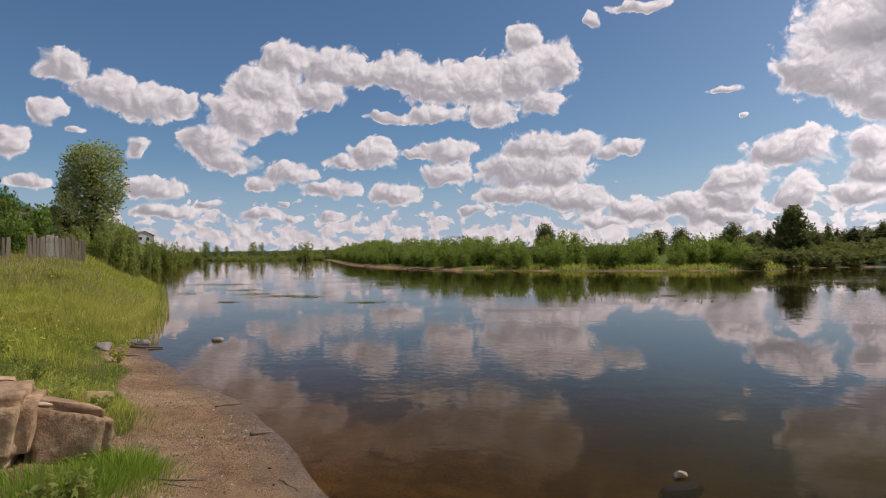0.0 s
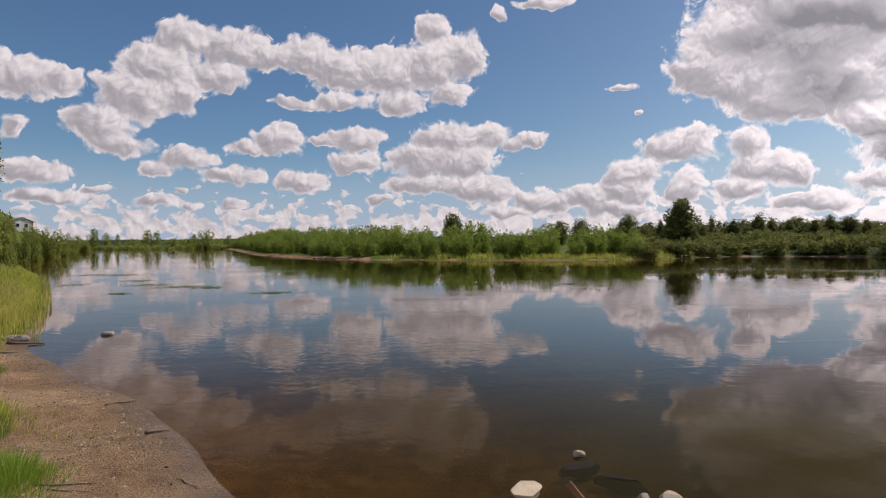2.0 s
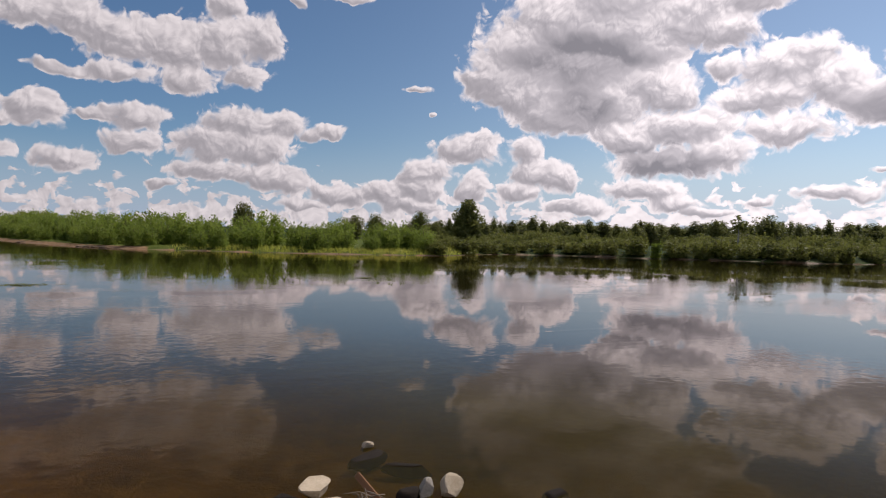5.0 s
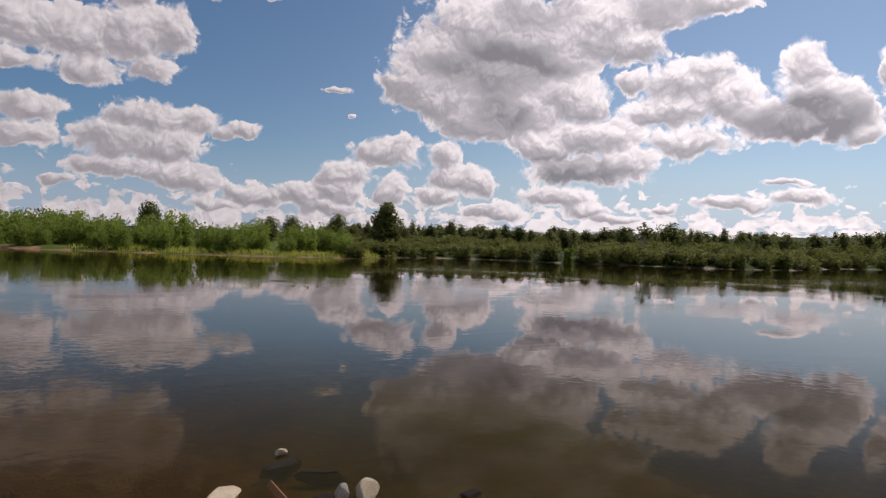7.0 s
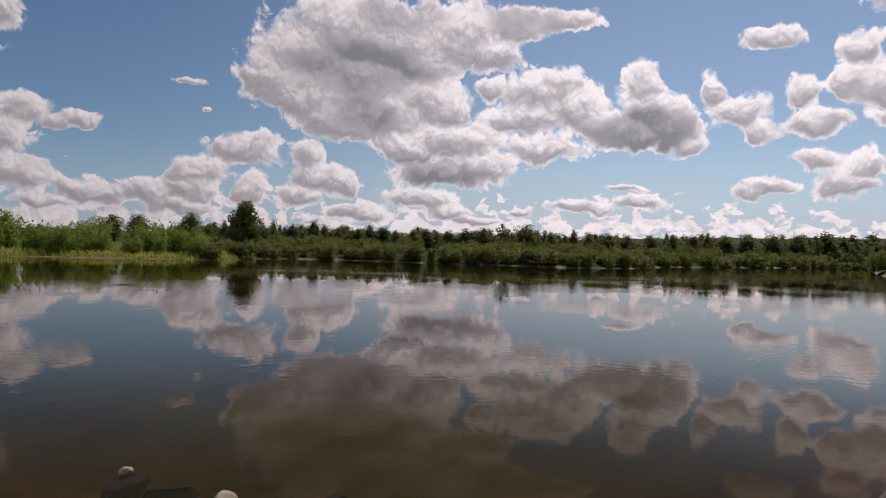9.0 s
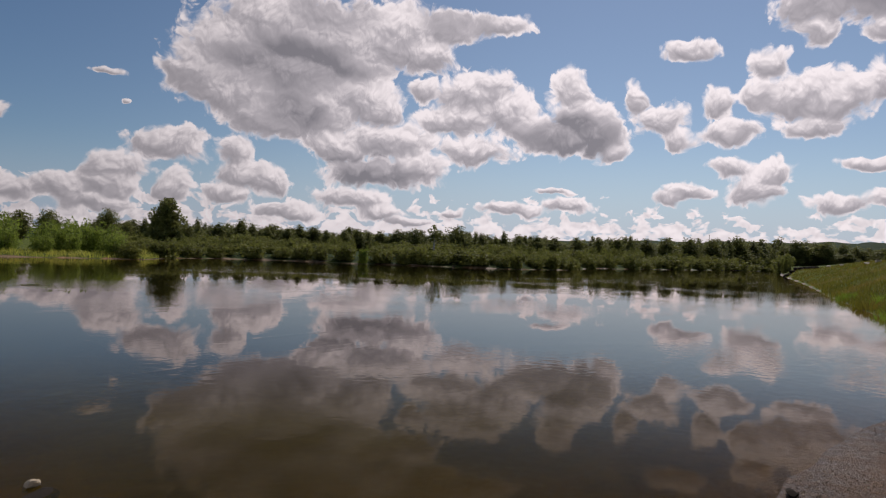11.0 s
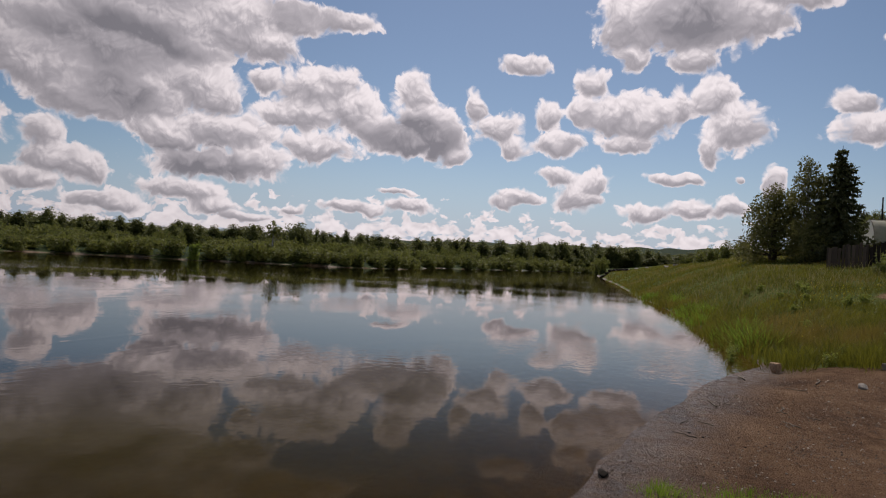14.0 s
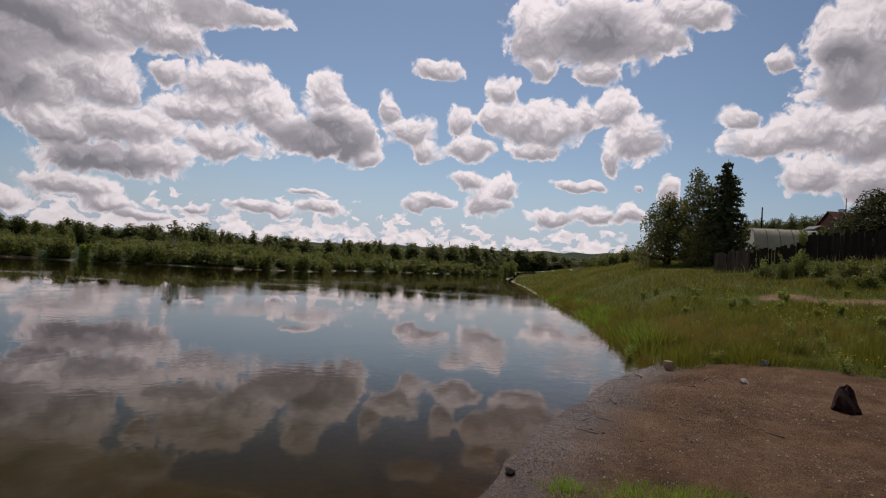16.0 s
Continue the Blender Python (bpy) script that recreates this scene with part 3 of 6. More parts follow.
LEFT_Z = [[0.10, 0.25, 0.4, 0.7, 1.1, 1.5, 2.1, 3.0, 5.0, 8.0, 10.0, 15.0],
          [0.10, 0.25, 0.4, 0.7, 1.1, 1.5, 2.1, 3.0, 5.0, 8.0, 10.0, 15.0],
          [0.05, 0.20, 0.3, 0.6, 1.0, 1.5, 2.1, 3.0, 5.0, 8.0, 10.0, 15.0],
          [0.00, 0.10, 0.2, 0.4, 0.8, 1.35, 2.1, 3.0, 4.8, 7.6, 9.4, 15.0],
          [0.00, 0.05, 0.1, 0.2, 0.4, 0.8, 1.1, 1.6, 3.2, 5.8, 7.6, 12.0],
          [0.00, 0.00, 0.0, 0.1, 0.2, 0.4, 0.6, 0.8, 2.0, 4.2, 5.8, 8.0],
          [0.00, 0.00, 0.0, 0.0, 0.0, 0.1, 0.2, 0.3, 0.5, 0.9, 1.3, 2.0],
          [0.00, 0.00, 0.0, 0.0, 0.0, 0.1, 0.2, 0.3, 0.5, 0.9, 1.3, 2.0]]
RIGHT_AZ, RIGHT_R = [60, 84, 87, 91, 95, 100, 104, 108, 114], [4, 12, 16, 20, 28, 36, 45, 60, 85, 110, 200]
RIGHT_Z = [[0, 0.0, 0.05, 0.1, 0.2, 0.4, 0.5, 0.6, 0.7, 0.8, 1.5],
           [0, 0.0, 0.05, 0.1, 0.2, 0.4, 0.5, 0.6, 0.7, 0.8, 1.5],
           [0, 0.0, 0.05, 0.2, 0.4, 0.6, 0.8, 1.0, 1.3, 1.6, 2.5],
           [0, 0.0, 0.10, 0.25, 0.6, 0.9, 1.3, 1.8, 2.4, 3.0, 4.0],
           [0, 0.0, 0.15, 0.40, 0.9, 1.5, 2.3, 3.0, 4.0, 5.0, 7.0],
           [0, 0.05, 0.2, 0.45, 1.0, 1.7, 2.7, 3.6, 5.0, 6.0, 9.0],
           [0, 0.05, 0.25, 0.5, 1.1, 2.0, 3.4, 4.8, 7.2, 8.5, 11.0],
           [0, 0.05, 0.25, 0.55, 1.2, 2.6, 3.9, 5.4, 8.0, 9.5, 12.0],
           [0, 0.05, 0.25, 0.6, 1.3, 2.9, 4.3, 5.8, 8.3, 10.0, 13.0]]


def rise(az, r, azs, rs, zs):
    """A height read off a small table of bearing and distance, smoothly."""
    zs = np.array(zs)
    i = np.clip(np.searchsorted(azs, az) - 1, 0, len(azs) - 2)
    j = np.clip(np.searchsorted(rs, r) - 1, 0, len(rs) - 2)
    azs, rs = np.array(azs, float), np.array(rs, float)
    u, v = np.clip((az - azs[i]) / (azs[i + 1] - azs[i]), 0, 1), np.clip((r - rs[j]) / (rs[j + 1] - rs[j]), 0, 1)
    return (zs[i, j] * (1 - u) + zs[i + 1, j] * u) * (1 - v) + (zs[i, j + 1] * (1 - u) + zs[i + 1, j + 1] * u) * v


def land(px, py):
    """Height of the ground, with masks: turf, woods, wet, and water depth as a share."""
    px, py = np.asarray(px, float), np.asarray(py, float)
    wet_in = in_river(px, py)
    sn, sf = to_line(px, py, SHORE_NEAR), to_line(px, py, SHORE_FAR)
    r, az = np.hypot(px, py), np.degrees(np.arctan2(px, py))
    near = ~wet_in & (sn < sf)
    s = np.minimum(sn, sf)
    # near bank: a gentle beach, then rises that differ with the bearing
    zn = 0.06 * np.minimum(s, 3.2) + step(s, 0.15, 1.0 + 0.1 * r) * np.where(az < 40, rise(az, r, LEFT_AZ, LEFT_R, LEFT_Z), rise(az, r, RIGHT_AZ, RIGHT_R, RIGHT_Z))
    zn = zn + np.clip(r, 0, 260) * np.tan(np.radians(0.6 * np.cos(np.radians(az - 60)))) * step(s, 0.3, 3.0) * (az > 40)
    # far bank: a low bank, flat fields beyond it
    isle = step(28.0 - az, 0, 4)
    zf = (0.35 + 0.35 * (1 - isle)) * step(s, 0, 2.5) + 0.012 * np.clip(s, 0, 60) + 0.25 * (1 - isle) * step(s, 2, 5)
    z = np.where(near, zn, zf)
    z = z + 0.05 * wobble(px, py, 1.9, 0.4) * step(s, 0.3, 3) + 0.012 * wobble(px, py, 0.31, 1.0) * step(s, 0.05, 0.5)
    # far hills
    far_el = np.interp(az, [-180, -60, -30, -10, 20, 50, 60, 70, 84, 96, 110, 180], [1.5, 2.2, 0.35, 0.35, 0.3, 0.4, 0.9, 1.3, 1.62, 1.75, 4.3, 1.5])
    far_el = far_el + 0.6 * np.cos(np.radians(az - 60))
    z = z + step(r, 500, 1700) * np.minimum(r, 1900) * np.tan(np.radians(far_el)) * (1 + 0.03 * np.sin(az * 0.9) + 0.02 * np.sin(az * 2.3)) * ~wet_in
    depth = 0.055 * np.minimum(s, 6) + 0.10 * np.clip(s - 6, 0, 18)
    z = np.where(wet_in, -depth + 0.02 * wobble(px, py, 0.6, 2.0) * step(s, 0.3, 2), z)
    beach_in = step(az, 70, 92) * 2.9 + (1 - step(az, 70, 92)) * (3.0 - 1.2 * step(r, 5.8, 7.0))
    beach_in = beach_in * (1 - step(r, 12.5, 15.5)) - 0.4 * step(r, 14, 16)
    turf = np.where(near, step(s, beach_in, beach_in + 0.7), np.where(az < 2, step(s, 1.0, 2.2), step(s, 0.05, 0.5)))
    track = np.exp(-((r - 27.5 + 0.10 * (az - 106) + 0.4 * np.sin(az)) / 1.3) ** 2) * step(az, 101.5, 104) * (az < 150)
    trodden = np.exp(-((r - 11.0) / 2.2) ** 2) * np.exp(-((az + 30) / 5.0) ** 2) * 0.45
    lawn = step(-az + 1.2 * wobble(px, py, 0.8, 0.2), 26.6, 28.6) * step(r, 6.2, 7.0) * (az > -120) * (s > 0.3)
    turf = np.where(near, np.maximum(turf, lawn), turf)
    turf = np.where((az > 100) & (az < 150), turf * step(r + 0.5 * wobble(px, py, 0.7, 0.6), 12.7, 13.7), turf)
    turf = turf * (1 - 0.85 * track) * (1 - trodden)
    turf = np.where(wet_in, 0, turf)
    # the far bank takes the woods' dark colour, for shade under its bushes
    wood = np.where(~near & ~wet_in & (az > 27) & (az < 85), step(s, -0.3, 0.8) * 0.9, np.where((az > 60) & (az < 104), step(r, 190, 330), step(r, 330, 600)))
    wet = np.where(wet_in, 1.0, (1 - step(s, 0.02, 0.55 + 0.75 * step(az, 60, 80))) * (1 - step(r, 14, 16)))
    # backlit darkening of the sand by bearing; the far bank takes it too
    backlit_mud = np.where(near | wet_in, step(az, 30, 70) * (1 - 0.8 * track), np.where(az > 25, 1.0, 0.35))
    deep = np.where(wet_in, 1 - np.exp(-depth * np.interp(az, [18, 34], [3.4, 6.5])), 0)
    return z, turf, wood, wet, deep, backlit_mud


def height(x, y):
    return float(land(np.array([x]), np.array([y]))[0][0])


def sheet(name, radii, azs, mat, water=False):
    rr, aa = np.meshgrid(radii, np.radians(azs), indexing='ij')
    px, py = rr * np.sin(aa), rr * np.cos(aa)
    z, turf, wood, wet, deep, backlit_mud = land(px.ravel(), py.ravel())
    if water:
        z = np.zeros_like(z)
    co = np.stack([px.ravel(), py.ravel(), z], 1)
    nr, na = rr.shape
    i, j = np.meshgrid(np.arange(nr - 1), np.arange(na), indexing='ij')
    k = (j + 1) % na
    quads = np.stack([i * na + j, i * na + k, (i + 1) * na + k, (i + 1) * na + j], -1).reshape(-1, 4)
    if water:
        ring = in_river(px.ravel(), py.ravel()) | (to_line(px.ravel(), py.ravel(), SHORE_NEAR) < 1.0) | (to_line(px.ravel(), py.ravel(), SHORE_FAR) < 4.0)
        quads = quads[ring[quads].any(1)]
    co = np.vstack([co, [0, 0, co[:na, 2].mean()]])
    me = bpy.data.meshes.new(name)
    faces = quads.tolist()
    if not water:
        faces += [(len(co) - 1, (b + 1) % na, b) for b in range(na)]
    me.from_pydata(co.tolist(), [], faces)
    for label, v in (("turf", turf), ("wood", wood), ("wet", wet), ("deep", deep), ("backlit_mud", backlit_mud)):
        me.attributes.new(label, 'FLOAT', 'POINT').data.foreach_set("value", np.append(v, v[0]).astype(np.float32))
    me.polygons.foreach_set("use_smooth", [True] * len(me.polygons))
    me.materials.append(mat)
    return new(name, me)


RADII = np.concatenate([np.geomspace(0.35, 30, 150), np.geomspace(30.6, 320, 120), np.geomspace(330, 4800, 40)])
AZS = np.concatenate([np.arange(-62, 140, 0.5), np.arange(140, 298, 3.0)])
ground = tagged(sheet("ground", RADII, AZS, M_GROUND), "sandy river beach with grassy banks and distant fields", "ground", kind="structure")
water = tagged(sheet("water", RADII, AZS, M_WATER, True), "calm murky brown river mirroring clouds", "river", kind="structure")

# plants ---------------------------------------------------------------
RNG = np.random.default_rng(7)


def thing(name, label, category, loc=(0, 0, 0), group="", turn=0.0, scale=1.0, kind=""):
    ob = tagged(new(name), label, category, group, kind)
    ob.matrix_basis = Matrix.LocRotScale(loc, Euler((0, 0, turn)), (scale,) * 3)
    return ob


def mesh_from(name, co, faces, mat, smooth=False):
    me = bpy.data.meshes.new(name)
    me.from_pydata(np.asarray(co).tolist(), [], np.asarray(faces).tolist() if isinstance(faces, np.ndarray) else faces)
    if smooth:
        me.polygons.foreach_set("use_smooth", [True] * len(me.polygons))
    if mat:
        me.materials.append(mat)
    return me


def part(name, me, parent, label=""):
    ob = new(name, me)
    ob.parent = parent
    if label:
        ob["label"] = label
    return ob


def leaves(name, centres, size, mat, up=0.3, longer=1.6, rng=RNG):
    """A mesh of pointed leaves (four corners each) round the given places."""
    n = len(centres)
    d = rng.normal(size=(n, 3))
    d[:, 2] = d[:, 2] * 0.7 + up
    d /= np.linalg.norm(d, axis=1)[:, None]
    e = np.cross(d, rng.normal(size=(n, 3)))
    e /= np.linalg.norm(e, axis=1)[:, None] + 1e-9
    s = size * rng.uniform(0.6, 1.35, n)[:, None]
    c = np.asarray(centres)
    co = np.stack([c - d * s * longer * 0.5, c + e * s * 0.5 - d * s * 0.1, c + d * s * longer * 0.5, c - e * s * 0.5 - d * s * 0.1], 1).reshape(-1, 3)
    return mesh_from(name, co, np.arange(4 * n).reshape(n, 4), mat)


def tube(points, radii, sides=7):
    """Corners and faces of a tapering tube along points."""
    pts = [Vector(p) for p in points]
    co, faces = [], []
    for i, (p, r) in enumerate(zip(pts, radii)):
        ax = (pts[min(i + 1, len(pts) - 1)] - pts[max(i - 1, 0)]).normalized()
        u = ax.orthogonal().normalized()
        v = ax.cross(u)
        co += [p + (u * math.cos(a) + v * math.sin(a)) * r for a in np.linspace(0, 2 * math.pi, sides, endpoint=False)]
    for i in range(len(pts) - 1):
        for j in range(sides):
            k = (j + 1) % sides
            faces.append((i * sides + j, i * sides + k, (i + 1) * sides + k, (i + 1) * sides + j))
    faces.append(tuple(range(sides))[::-1])
    faces.append(tuple(range((len(pts) - 1) * sides, len(pts) * sides)))
    return [tuple(c) for c in co], faces


def tubes_mesh(name, runs, mat, sides=6):
    co, faces = [], []
    for pts, rad in runs:
        c, f = tube(pts, rad, sides)
        faces += [tuple(i + len(co) for i in q) for q in f]
        co += c
    return mesh_from(name, co, faces, mat, True)


def crown_points(rng, n, lumps, low=0.0):
    """Places in a crown made of lumps (x, y, z, rx, rz), denser towards each lump's skin."""
    lumps = np.array(lumps)
    w = lumps[:, 3] ** 2 * lumps[:, 4]
    pick = rng.choice(len(lumps), n, p=w / w.sum())
    d = rng.normal(size=(n, 3))
    d /= np.linalg.norm(d, axis=1)[:, None]
    r = rng.uniform(0.25, 1.0, n) ** 0.45 * (1 + 0.09 * rng.normal(size=n))
    p = lumps[pick, :3] + d * r[:, None] * lumps[pick][:, [3, 3, 4]]
    return p[p[:, 2] > low]


def broad_tree(name, seed, h, w, n, leaf, mat, bark, trunk_to=0.3, lumps=16, taper=0.55, label="", narrow=1.0, column=False, plump=1.0, fill=False):
    """A leafy tree: trunk, limbs, and a crown of leaves in uneven lumps."""
    rng = np.random.default_rng(seed)
    ob = thing(name, label or "leafy tree with dark green crown", "tree")
    lean = rng.uniform(-0.03, 0.03, 2) * h
    spine = [(lean[0] * u, lean[1] * u, h * u * 0.93) for u in np.linspace(0, 1, 6)]
    runs = [(spine, [w * 0.055 * (1.15 - u) for u in np.linspace(0, 1, 6)])]
    ls = []
    for i in range(lumps):
        u = trunk_to + (0.97 - trunk_to) * (i + 0.5) / lumps
        a = i * 2.4 + rng.uniform(-0.5, 0.5)
        prof = math.sin(math.pi * min(1, 0.16 + 0.86 * (u - trunk_to) / (1 - trunk_to)) ** taper) ** 0.7
        if column:
            prof = 0.62 + 0.38 * min(1, 2.2 * (u - trunk_to))
        reach = w * 0.5 * prof * rng.uniform(0.35, 0.8) * narrow
        c = (lean[0] * u + reach * math.cos(a), lean[1] * u + reach * math.sin(a), h * u)
        rr = w * rng.uniform(0.17, 0.28) * (0.5 + 0.5 * prof) * plump
        ls.append((*c, rr, rr * rng.uniform(0.8, 1.25)))
        if fill:
            ls.append((lean[0] * u, lean[1] * u, h * u * 0.94, w * 0.30 * prof, h * 0.11))
        b = max(0.1, u - 0.16)
        runs.append(([(lean[0] * b, lean[1] * b, h * b), ((c[0] + lean[0] * b) / 2, (c[1] + lean[1] * b) / 2, h * (b + u) / 2 - 0.01 * h), c], [w * 0.018, w * 0.012, w * 0.004]))
    part("trunk", tubes_mesh("trunk", runs, bark), ob)
    part("crown", leaves("crown", crown_points(rng, n, ls), leaf, mat, rng=rng), ob)
    return ob


def shrub(name, seed, h, w, n, leaf, mat, label, upright=0.3, longer=1.8, stems=9, shape=1.0):
    """A many-stemmed bush; leaves sit in plumes round the stems."""
    rng = np.random.default_rng(seed)
    ob = thing(name, label, "bush")
    runs, ls = [], []
    for i in range(stems):
        a, reach = rng.uniform(0, 6.28), w * 0.5 * math.sqrt(rng.uniform(0.02, 1.0)) * 0.85
        top = h * rng.uniform(0.72, 1.0) * (1 - 0.35 * shape * (reach / (w * 0.5)) ** 2)
        x, y = reach * math.cos(a), reach * math.sin(a)
        runs.append(([(x * 0.3, y * 0.3, 0), (x * 0.75, y * 0.75, top * 0.5), (x, y, top * 0.97)], [0.03, 0.02, 0.006]))
        for u in (0.14, 0.3, 0.48, 0.66, 0.82, 0.94):
            q = 0.35 + 0.65 * u
            rr = w * 0.17 * (1.25 - u) + 0.04 * w
            ls.append((x * q + rng.normal() * 0.05 * w, y * q + rng.normal() * 0.05 * w, top * u, rr, h * 0.12))
    part("stem", tubes_mesh("stem", runs, M_BARK, 4), ob)
    part("crown", leaves("crown", crown_points(rng, n, ls), leaf, mat, upright, longer, rng), ob)
    return ob


def place(ob, x, y, turn, scale, sink=0.05, sz=None):
    m = Matrix.LocRotScale((x, y, height(x, y) - sink), Euler((0, 0, turn)), None)
    made = copy_thing(ob, m)
    made.scale = (scale, scale, sz or scale)
    return made


def first(ob, x, y, turn, scale, sink=0.05, sz=None):
    ob.matrix_basis = Matrix.LocRotScale((x, y, height(x, y) - sink), Euler((0, 0, turn)), (scale, scale, sz or scale))
    return ob


class Kind:
    """Some built models of one kind; the first use of each takes the model itself, later ones copies."""

    def __init__(self, models):
        self.models, self.used = models, set()

    def put(self, i, x, y, turn, scale, sz=None, sink=0.05):
        ob = self.models[i % len(self.models)]
        if ob.name in self.used:
            return place(ob, x, y, turn, scale, sink, sz)
        self.used.add(ob.name)
        return first(ob, x, y, turn, scale, sink, sz)


def shore_point(line, u):
    """The place a share u along a polyline, and its direction."""
    pts = [Vector(p) for p in line]
    seg = [(b - a).length for a, b in zip(pts, pts[1:])]
    d = u * sum(seg)
    for a, b, s in zip(pts, pts[1:], seg):
        if d <= s:
            return a + (b - a) * (d / s), (b - a).normalized()
        d -= s
    return pts[-1], (pts[-1] - pts[-2]).normalized()


def far_shore(az):
    """How far the far bank's waterline lies on a bearing."""
    rs = np.linspace(20, 500, 1921)
    a = radians(az)
    wet = in_river(rs * math.sin(a), rs * math.cos(a))
    return float(rs[np.nonzero(wet)[0][-1]]) if wet.any() else 50.0


def tree_at(kind, i, az, el, wide, d, turn):
    """A tree on a bearing whose top stands at a given height angle and whose crown spans some degrees."""
    p = at(az, d)
    z0 = height(p.x, p.y) - 0.1
    tall = 1.8 + d * math.tan(radians(el + lift(az))) - z0
    h0, w0 = kind.size
    return kind.put(i, p.x, p.y, turn, d * radians(wide) / w0, tall / h0, 0.1)


def sized(kind, h, w):
    kind.size = (h, w)
    return kind


# the island's willow thicket
WILLOW = Kind([shrub("willow_bush", 20 + i, 3.3, 3.6, 3200, 0.12, M_LEAF_WILLOW, "bright green willow bush on the low river island", 0.8, 2.3, 14, 0.45) for i in range(5)])
for o in WILLOW.models:
    tagged(o, group="willow thicket")
ISLE = [*spread([(-34, 182)]), *SHORE_FAR[4:11]]
rng = np.random.default_rng(3)
k = 0
for row, (back, n, sc) in enumerate(((2.2, 44, 0.66), (4.2, 42, 0.88), (7.0, 36, 1.0), (10.5, 30, 1.12))):
    for i in range(n):
        u = (i + 0.5 + rng.uniform(-0.35, 0.35)) / n
        u = 0.12 * u + 0.88 * u ** 0.62
        p, d = shore_point(ISLE, u)
        big = 1 + p.length / 1.8 * math.tan(radians(lift(math.degrees(math.atan2(p.x, p.y)))))
        q = p + Vector((-d.y, d.x)) * (back + rng.uniform(-0.7, 0.9)) * big
        far = (0.86 + 0.3 * max(0.0, (q.length / big - 55) / 80)) * big
        WILLOW.put(k, q.x, q.y, rng.uniform(0, 6.28), sc * far * rng.uniform(0.82, 1.12))
        k += 1

# far bank: trees behind, bushes along the water
TREE = sized(Kind([broad_tree("broadleaf_tree", 40 + i, 8.0, 5.0, 5200, 0.19, M_LEAF_TREE, M_BARK, 0.04, 18, 1.3, "dark green broadleaf tree on the far river bank", 0.85, False, 1.05, True) for i in range(5)]), 8.0, 5.0)
SLIM = sized(Kind([broad_tree("slim_tree", 60 + i, 8.0, 3.0, 3800, 0.16, M_LEAF_TREE, M_BARK, 0.04, 16, 1.3, "slender dark green tree in the far wood", 0.8, False, 1.1, True) for i in range(4)]), 8.0, 3.0)
for o in TREE.models + SLIM.models:
    tagged(o, group="far wood")
rng = np.random.default_rng(5)
FAR_A = [(19.1, 1.6, 2.3), (21.1, 1.7, 2.5), (25.0, 2.1, 2.3), (26.6, 1.2, 1.8), (27.8, 1.3, 1.3), (30.9, 1.1, 1.5), (31.9, 1.0, 1.1), (33.6, 1.2, 2.2), (35.2, 1.7, 1.9), (36.4, 1.1, 1.4),
         (37.6, 1.1, 1.2), (39.4, 1.1, 1.6), (41.5, 1.3, 2.0), (42.8, 1.0, 1.3), (44.3, 1.1, 1.7), (45.7, 1.2, 1.9), (47.5, 1.2, 1.9), (49.3, 1.4, 1.9), (50.8, 1.5, 1.9), (54.8, 1.9, 3.0), (56.9, 1.2, 1.6),
         (59.0, 1.6, 1.2), (60.3, 1.2, 1.7), (62.0, 1.3, 2.1)]
FAR_B = [(63.8, 1.3, 2.1), (65.6, 1.3, 2.1), (67.4, 1.3, 2.0), (68.9, 1.3, 1.7), (70.2, 1.6, 1.2), (71.5, 1.4, 2.0), (73.2, 1.5, 2.2), (75.2, 1.5, 2.4), (76.9, 1.5, 2.4), (78.8, 1.6, 2.3),
         (80.6, 1.6, 1.8), (81.9, 1.8, 2.0), (83.1, 1.6, 1.8)]
for i, (az, el, w) in enumerate(FAR_A + FAR_B):
    d = max(150 + 40 * rng.uniform() + max(0, az - 58) * 6.0, far_shore(az) + 25 + 20 * rng.uniform())
    tree_at(TREE if w > 2.2 else SLIM, i, az, el + (0.22 if az > 27 else 0.0), w * 1.05, d, rng.uniform(0, 6.28))
for i in range(240):                      # the wood behind them
    az = 24 + 66.5 * (i + rng.uniform()) / 240
    d = max(180 + 40 * rng.uniform() + max(0, az - 58) * 6.0, far_shore(az) + 30 + 30 * rng.uniform())
    tree_at(SLIM if i % 4 else TREE, i, az, 0.70 + 0.95 * rng.uniform() ** 1.5 + 0.010 * max(0, min(az, 80) - 55) - 0.04 * max(0, az - 82), 1.0 + 1.5 * rng.uniform() ** 1.3, d, rng.uniform(0, 6.28))
BIG = broad_tree("large_tree", 80, 9.0, 6.2, 7000, 0.27, M_LEAF_TREE, M_BARK, 0.16, 26, 0.6, "tall dense dark green tree standing above the far bank")
tree_at(sized(Kind([BIG]), 9.0, 5.6), 0, 29.35, 3.25, 2.75, 118, 0.4)
LONE = broad_tree("small_tree", 81, 6.0, 4.6, 3200, 0.22, M_LEAF_TREE, M_BARK, 0.3, 18, 1.15, "small round tree behind the willow thicket", 0.95, False, 1.25)
tree_at(sized(Kind([LONE]), 6.0, 4.2), 0, 9.2, 2.2, 1.7, 110, 0.0)
BIRCH = broad_tree("birch_tree", 82, 8.0, 3.0, 700, 0.24, M_LEAF_TREE, M_BIRCH, 0.5, 10, 0.6, "airy birch tree with pale trunk on the far bank")
tree_at(sized(Kind([BIRCH]), 8.0, 3.0), 0, 52.6, 2.15, 1.7, 112, 0.0)

BUSH = Kind([shrub("bank_bush", 100 + i, 2.0, 2.4, 1500, 0.13, M_LEAF_BUSH, "rounded green bush on the eroded far bank", 0.3, 1.6, 10, 1.0) for i in range(5)])
BUSH.size = (2.0, 2.4)
for o in BUSH.models:
    tagged(o, group="far bank bushes")
